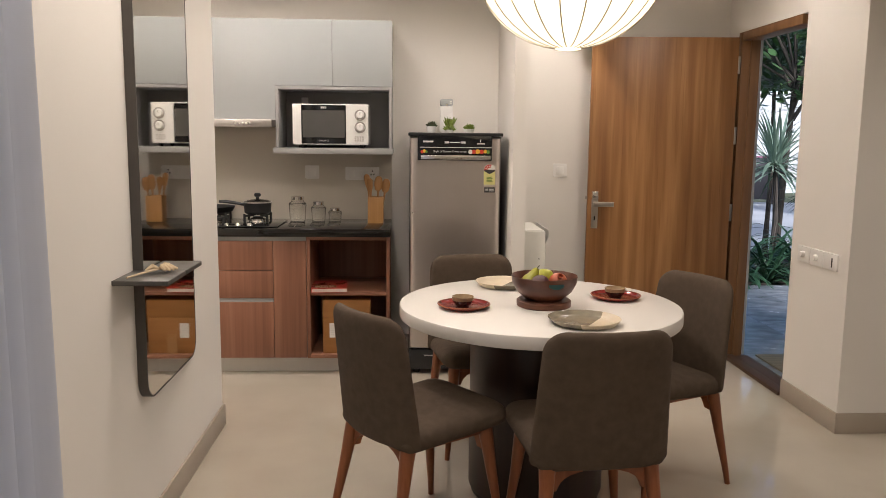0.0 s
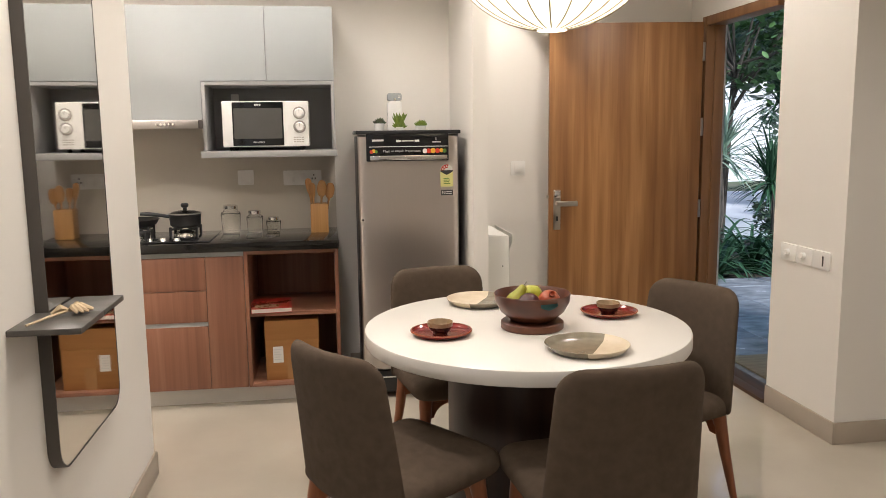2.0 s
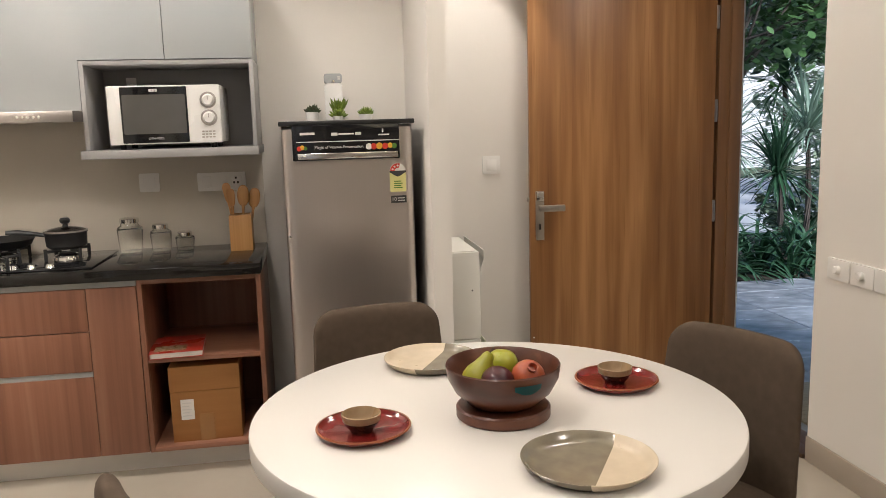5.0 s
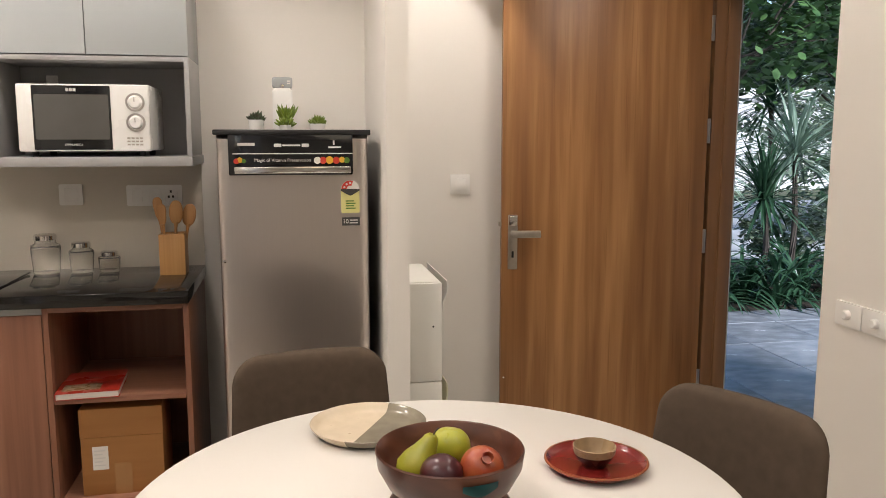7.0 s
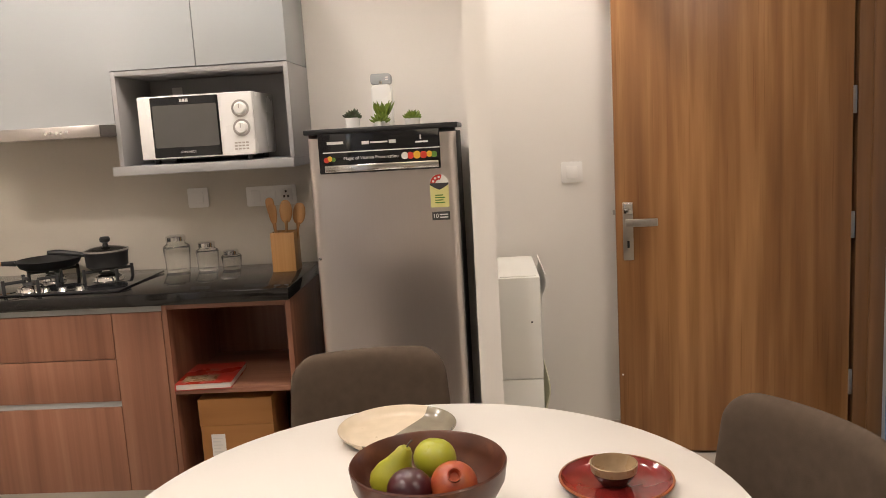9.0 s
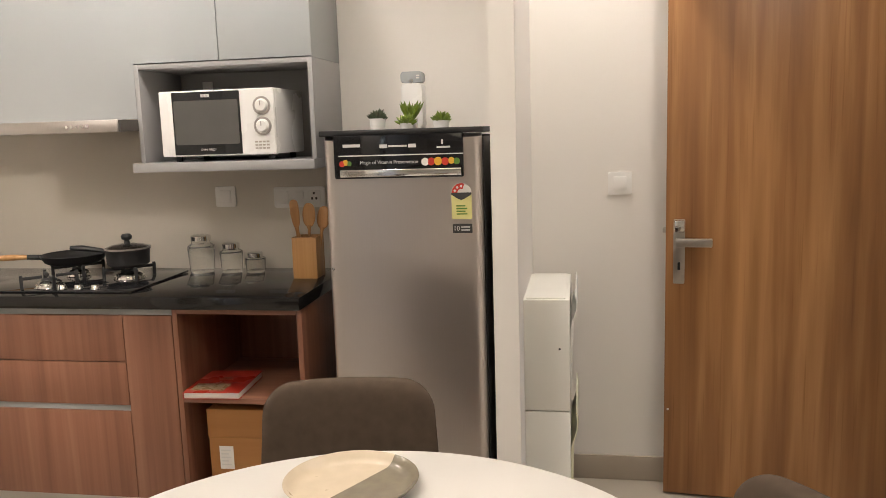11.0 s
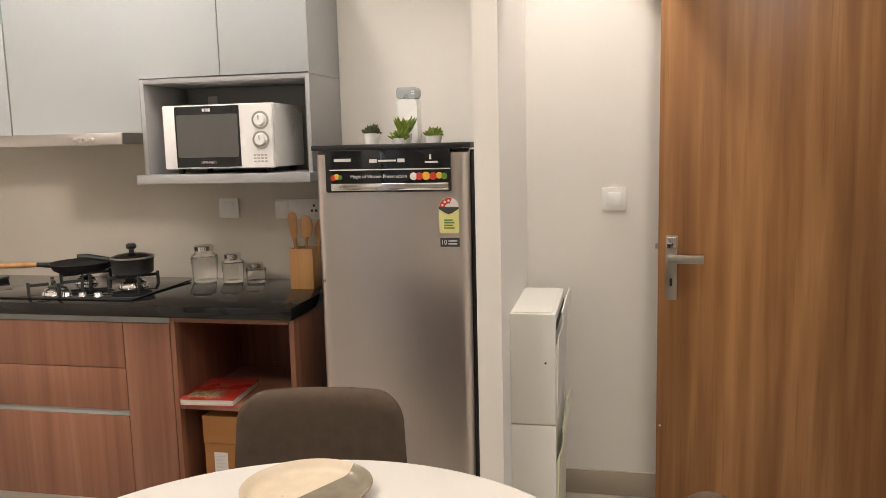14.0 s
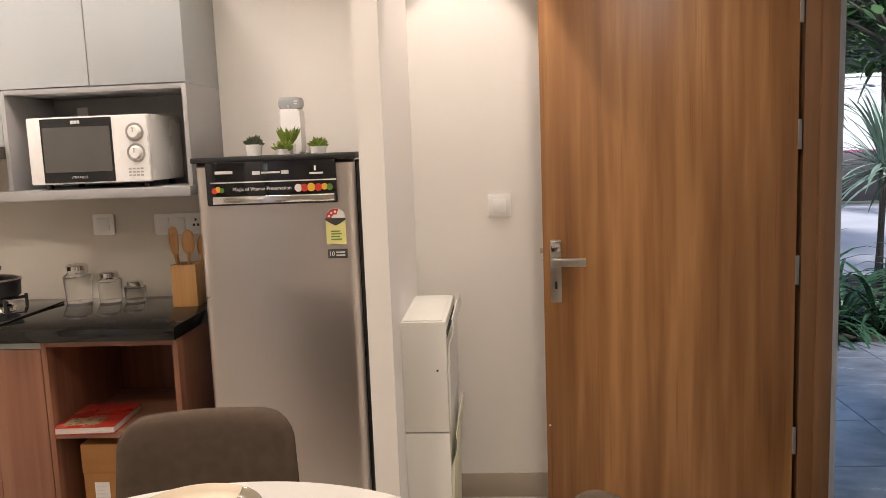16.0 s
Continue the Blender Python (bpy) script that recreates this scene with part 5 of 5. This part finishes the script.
rg = random.Random(11)
k = 0
for px in np.arange(2.9, 7.2, 0.36):
    strap_plant("strap_leaf_plant", "dark green strap-leaved clump at the porch edge", (px + rg.uniform(-0.1, 0.1), 8.25 + rg.uniform(-0.1, 0.25), -0.07), 44, 0.92, 0.022, 2.1, 30 + k, M["leaf_dark"])
    k += 1
for px, py, sc in ((3.6, 9.1, 0.8), (5.4, 9.2, 0.75)):
    strap_plant("strap_leaf_plant", "tall dark green strap-leaved clump in the bed", (px, py, -0.07), 48, 1.3 * sc, 0.028, 1.7, 60 + k, M["leaf_dark"])
    k += 1
for px, py, st, ln, mt in ((4.15, 8.75, 1.25, 0.75, "leaf_blue"), (5.25, 9.0, 1.35, 0.85, "leaf_blue"), (3.75, 9.6, 1.9, 0.8, "leaf_dark"), (6.4, 9.6, 1.6, 0.9, "leaf_blue"), (4.75, 10.2, 2.3, 0.9, "leaf_blue"), (4.75, 8.7, 0.95, 0.7, "leaf_dark"), (5.9, 8.8, 1.1, 0.8, "leaf_blue"), (5.6, 10.0, 1.9, 0.95, "leaf_dark"), (6.6, 8.9, 1.4, 0.85, "leaf_blue")):
    strap_plant("dracaena", "slender-trunked dracaena with spiky blue-green leaf heads", (px, py, -0.07), 110, ln, 0.016, 0.7, 90 + k, M[mt], stem=st)
    k += 1


def leafy(name, label, category, loc, trunk, crown_c, crown_r, clumps, per, size, seed, mt, trunk_r=0.05):
    """A tree or shrub: trunk, limbs, and leaves set in clumps at the limbs' ends."""
    rg = random.Random(seed)
    t = thing(name, label, category, loc)
    c = Vector(crown_c)
    if trunk:
        part("trunk", tube([(0, 0, -0.05), (0.06, 0.02, trunk * 0.5), (c.x * 0.3, c.y * 0.3, trunk)], [trunk_r, trunk_r * 0.8, trunk_r * 0.6], 9), M["bark"], t)
    verts, faces = [], []
    for i in range(clumps):
        while True:
            d = Vector((rg.uniform(-1, 1), rg.uniform(-1, 1), rg.uniform(-1, 1)))
            if 0.25 < d.length < 1:
                break
        e = c + Vector((d.x * crown_r[0], d.y * crown_r[1], d.z * crown_r[2]))
        if trunk and i < 16:
            s = Vector((c.x * 0.3, c.y * 0.3, trunk * rg.uniform(0.7, 1.0)))
            part("limb", tube([s, (s + e) / 2 + Vector((0, 0, 0.08)), e], [trunk_r * 0.4, trunk_r * 0.25, 0.006], 6), M["bark"], t)
        for j in range(per):
            p = e + Vector((rg.gauss(0, 0.16), rg.gauss(0, 0.16), rg.gauss(0, 0.13))) * (crown_r[0] * 0.45 + 0.15)
            a, tl, ln = rg.uniform(0, 6.283), rg.uniform(-0.9, 0.5), size * rg.uniform(0.6, 1.15)
            f = Vector((math.cos(a) * math.cos(tl), math.sin(a) * math.cos(tl), math.sin(tl)))
            sd = f.cross(Vector((rg.uniform(-0.4, 0.4), rg.uniform(-0.4, 0.4), 1))).normalized() * ln * 0.27
            o = len(verts)
            verts += [p, p + f * ln * 0.35 + sd, p + f * ln * 0.75 + sd * 0.8, p + f * ln, p + f * ln * 0.75 - sd * 0.8, p + f * ln * 0.35 - sd]
            faces += [(o, o + 1, o + 2, o + 3), (o, o + 3, o + 4, o + 5)]
    me = bpy.data.meshes.new("crown")
    me.from_pydata(verts, [], faces)
    me.materials.append(mt)
    ob = new("crown", me)
    ob.parent = t
    tagged(ob, kind="stuff")
    return t


leafy("tree", "broad-leaved garden tree with low hanging branches", "tree", (4.6, 9.6, -0.07), 2.3, (0.3, -0.2, 3.1), (1.9, 1.3, 1.1), 90, 60, 0.15, 1, M["leaf_tree"])
leafy("tree", "broad-leaved garden tree with low hanging branches", "tree", (7.0, 10.6, -0.07), 2.4, (0.2, 0, 3.2), (1.9, 1.5, 1.2), 80, 60, 0.16, 2, M["leaf_tree"])
leafy("tree", "broad-leaved garden tree behind the porch bed", "tree", (3.1, 10.8, -0.07), 2.4, (0.1, 0, 3.0), (1.5, 1.2, 1.2), 70, 50, 0.16, 3, M["leaf_tree"])
for i, (px, py, r) in enumerate(((5.5, 9.6, 0.45), (6.4, 10.0, 0.5), (7.3, 9.5, 0.6))):
    leafy("shrub", "pale grey-green leafy shrub in the bed", "shrub", (px, py, -0.07), 0, (0, 0, r * 0.9), (r, r, r * 0.85), 34, 40, 0.09, 20 + i, M["leaf_shrub"])
for i, (px, py, r) in enumerate(((9.6, 12.6, 1.0), (11.0, 13.5, 1.2), (12.4, 13.0, 1.2), (10.4, 16.0, 1.6), (13.0, 17.0, 1.9))):
    leafy("shrub", "dense dark green shrub beside the driveway", "shrub", (px, py, -0.12), 0, (0, 0, r * 0.9), (r, r, r * 0.9), 70, 46, 0.17, 70 + i, M["leaf_shrub" if i % 2 else "leaf_tree"])
for i, (px, py, h) in enumerate(((4, 30, 7), (10, 32, 8), (17, 33, 8), (25, 33, 9), (-3, 31, 8))):
    leafy("tree", "large shade tree across the driveway", "tree", (px, py, -0.14), h * 0.45, (0, 0, h * 0.62), (4.2, 3, h * 0.36), 150, 44, 0.6, 40 + i, M["leaf_tree"], 0.2)
gw = thing("garden_wall", "pale plastered boundary wall across the driveway", "wall", (10, 24, -0.14))
part("wall_body", box(-26, 40, 0, 0.2, 0, 3.0), M["far_wall"], gw)
part("coping", box(-26, 40, -0.04, 0.24, 3.0, 3.08), M["soffit"], gw)
dk = thing("dark_hoarding", "low dark panel standing beyond the driveway", "panel", (8.5, 19.4, -0.12))
part("panel", box(-3.6, 0.9, 0, 0.08, 0.12, 1.15, 0.01), M["dark_metal"], dk)
part("top_rail", box(-3.6, 0.9, -0.02, 0.1, 1.155, 1.19, 0.005), M["magenta"], dk, "magenta painted top rail")
for fx in (-3.4, -1.3, 0.7):
    part("post", box(fx - 0.05, fx + 0.05, -0.01, 0.09, 0.0, 0.12), M["dark_metal"], dk)
bn2 = thing("banner", "narrow magenta cloth banner on a red post by the driveway", "banner", (6.1, 14.6, -0.12))
part("post", box(-0.04, 0.04, -0.04, 0.04, 0, 2.3, 0.004), M["orange"], bn2, "orange-red painted post")
part("cloth", moved(pillow(lambda u, v, s: Vector((-0.30 + 0.25 * u, 0.03 * math.sin(3 * u) + 0.004 * s * math.sqrt(max(0, (1 - u * u) * (1 - v * v))), 1.5 + 0.75 * v)), 12, 8), Matrix.Identity(4)), M["magenta"], bn2)

# ---- porch pavers, one by one ----
pm = None
tile = 0.6
for ix in range(9):
    for iy in range(7):
        x, y = 2.325 + ix * tile, 3.905 + iy * tile
        w, d = min(tile, 7.5 - x) - 0.006, min(tile, 7.92 - y) - 0.006
        if w < 0.05 or d < 0.05:
            continue
        if w > 0.59 and d > 0.59:
            if pm is None:
                pm = mesh_of("paver", box(0, w, 0, d, 0, 0.022, 0.003, 1), M["slate"])
            me = pm
        else:
            me = mesh_of("paver", box(0, w, 0, d, 0, 0.022, 0.003, 1), M["slate"])
        ob = new("paver", me)
        ob.parent = porch
        ob.location = (x, y, -0.0515 + rg.uniform(-0.001, 0.001))
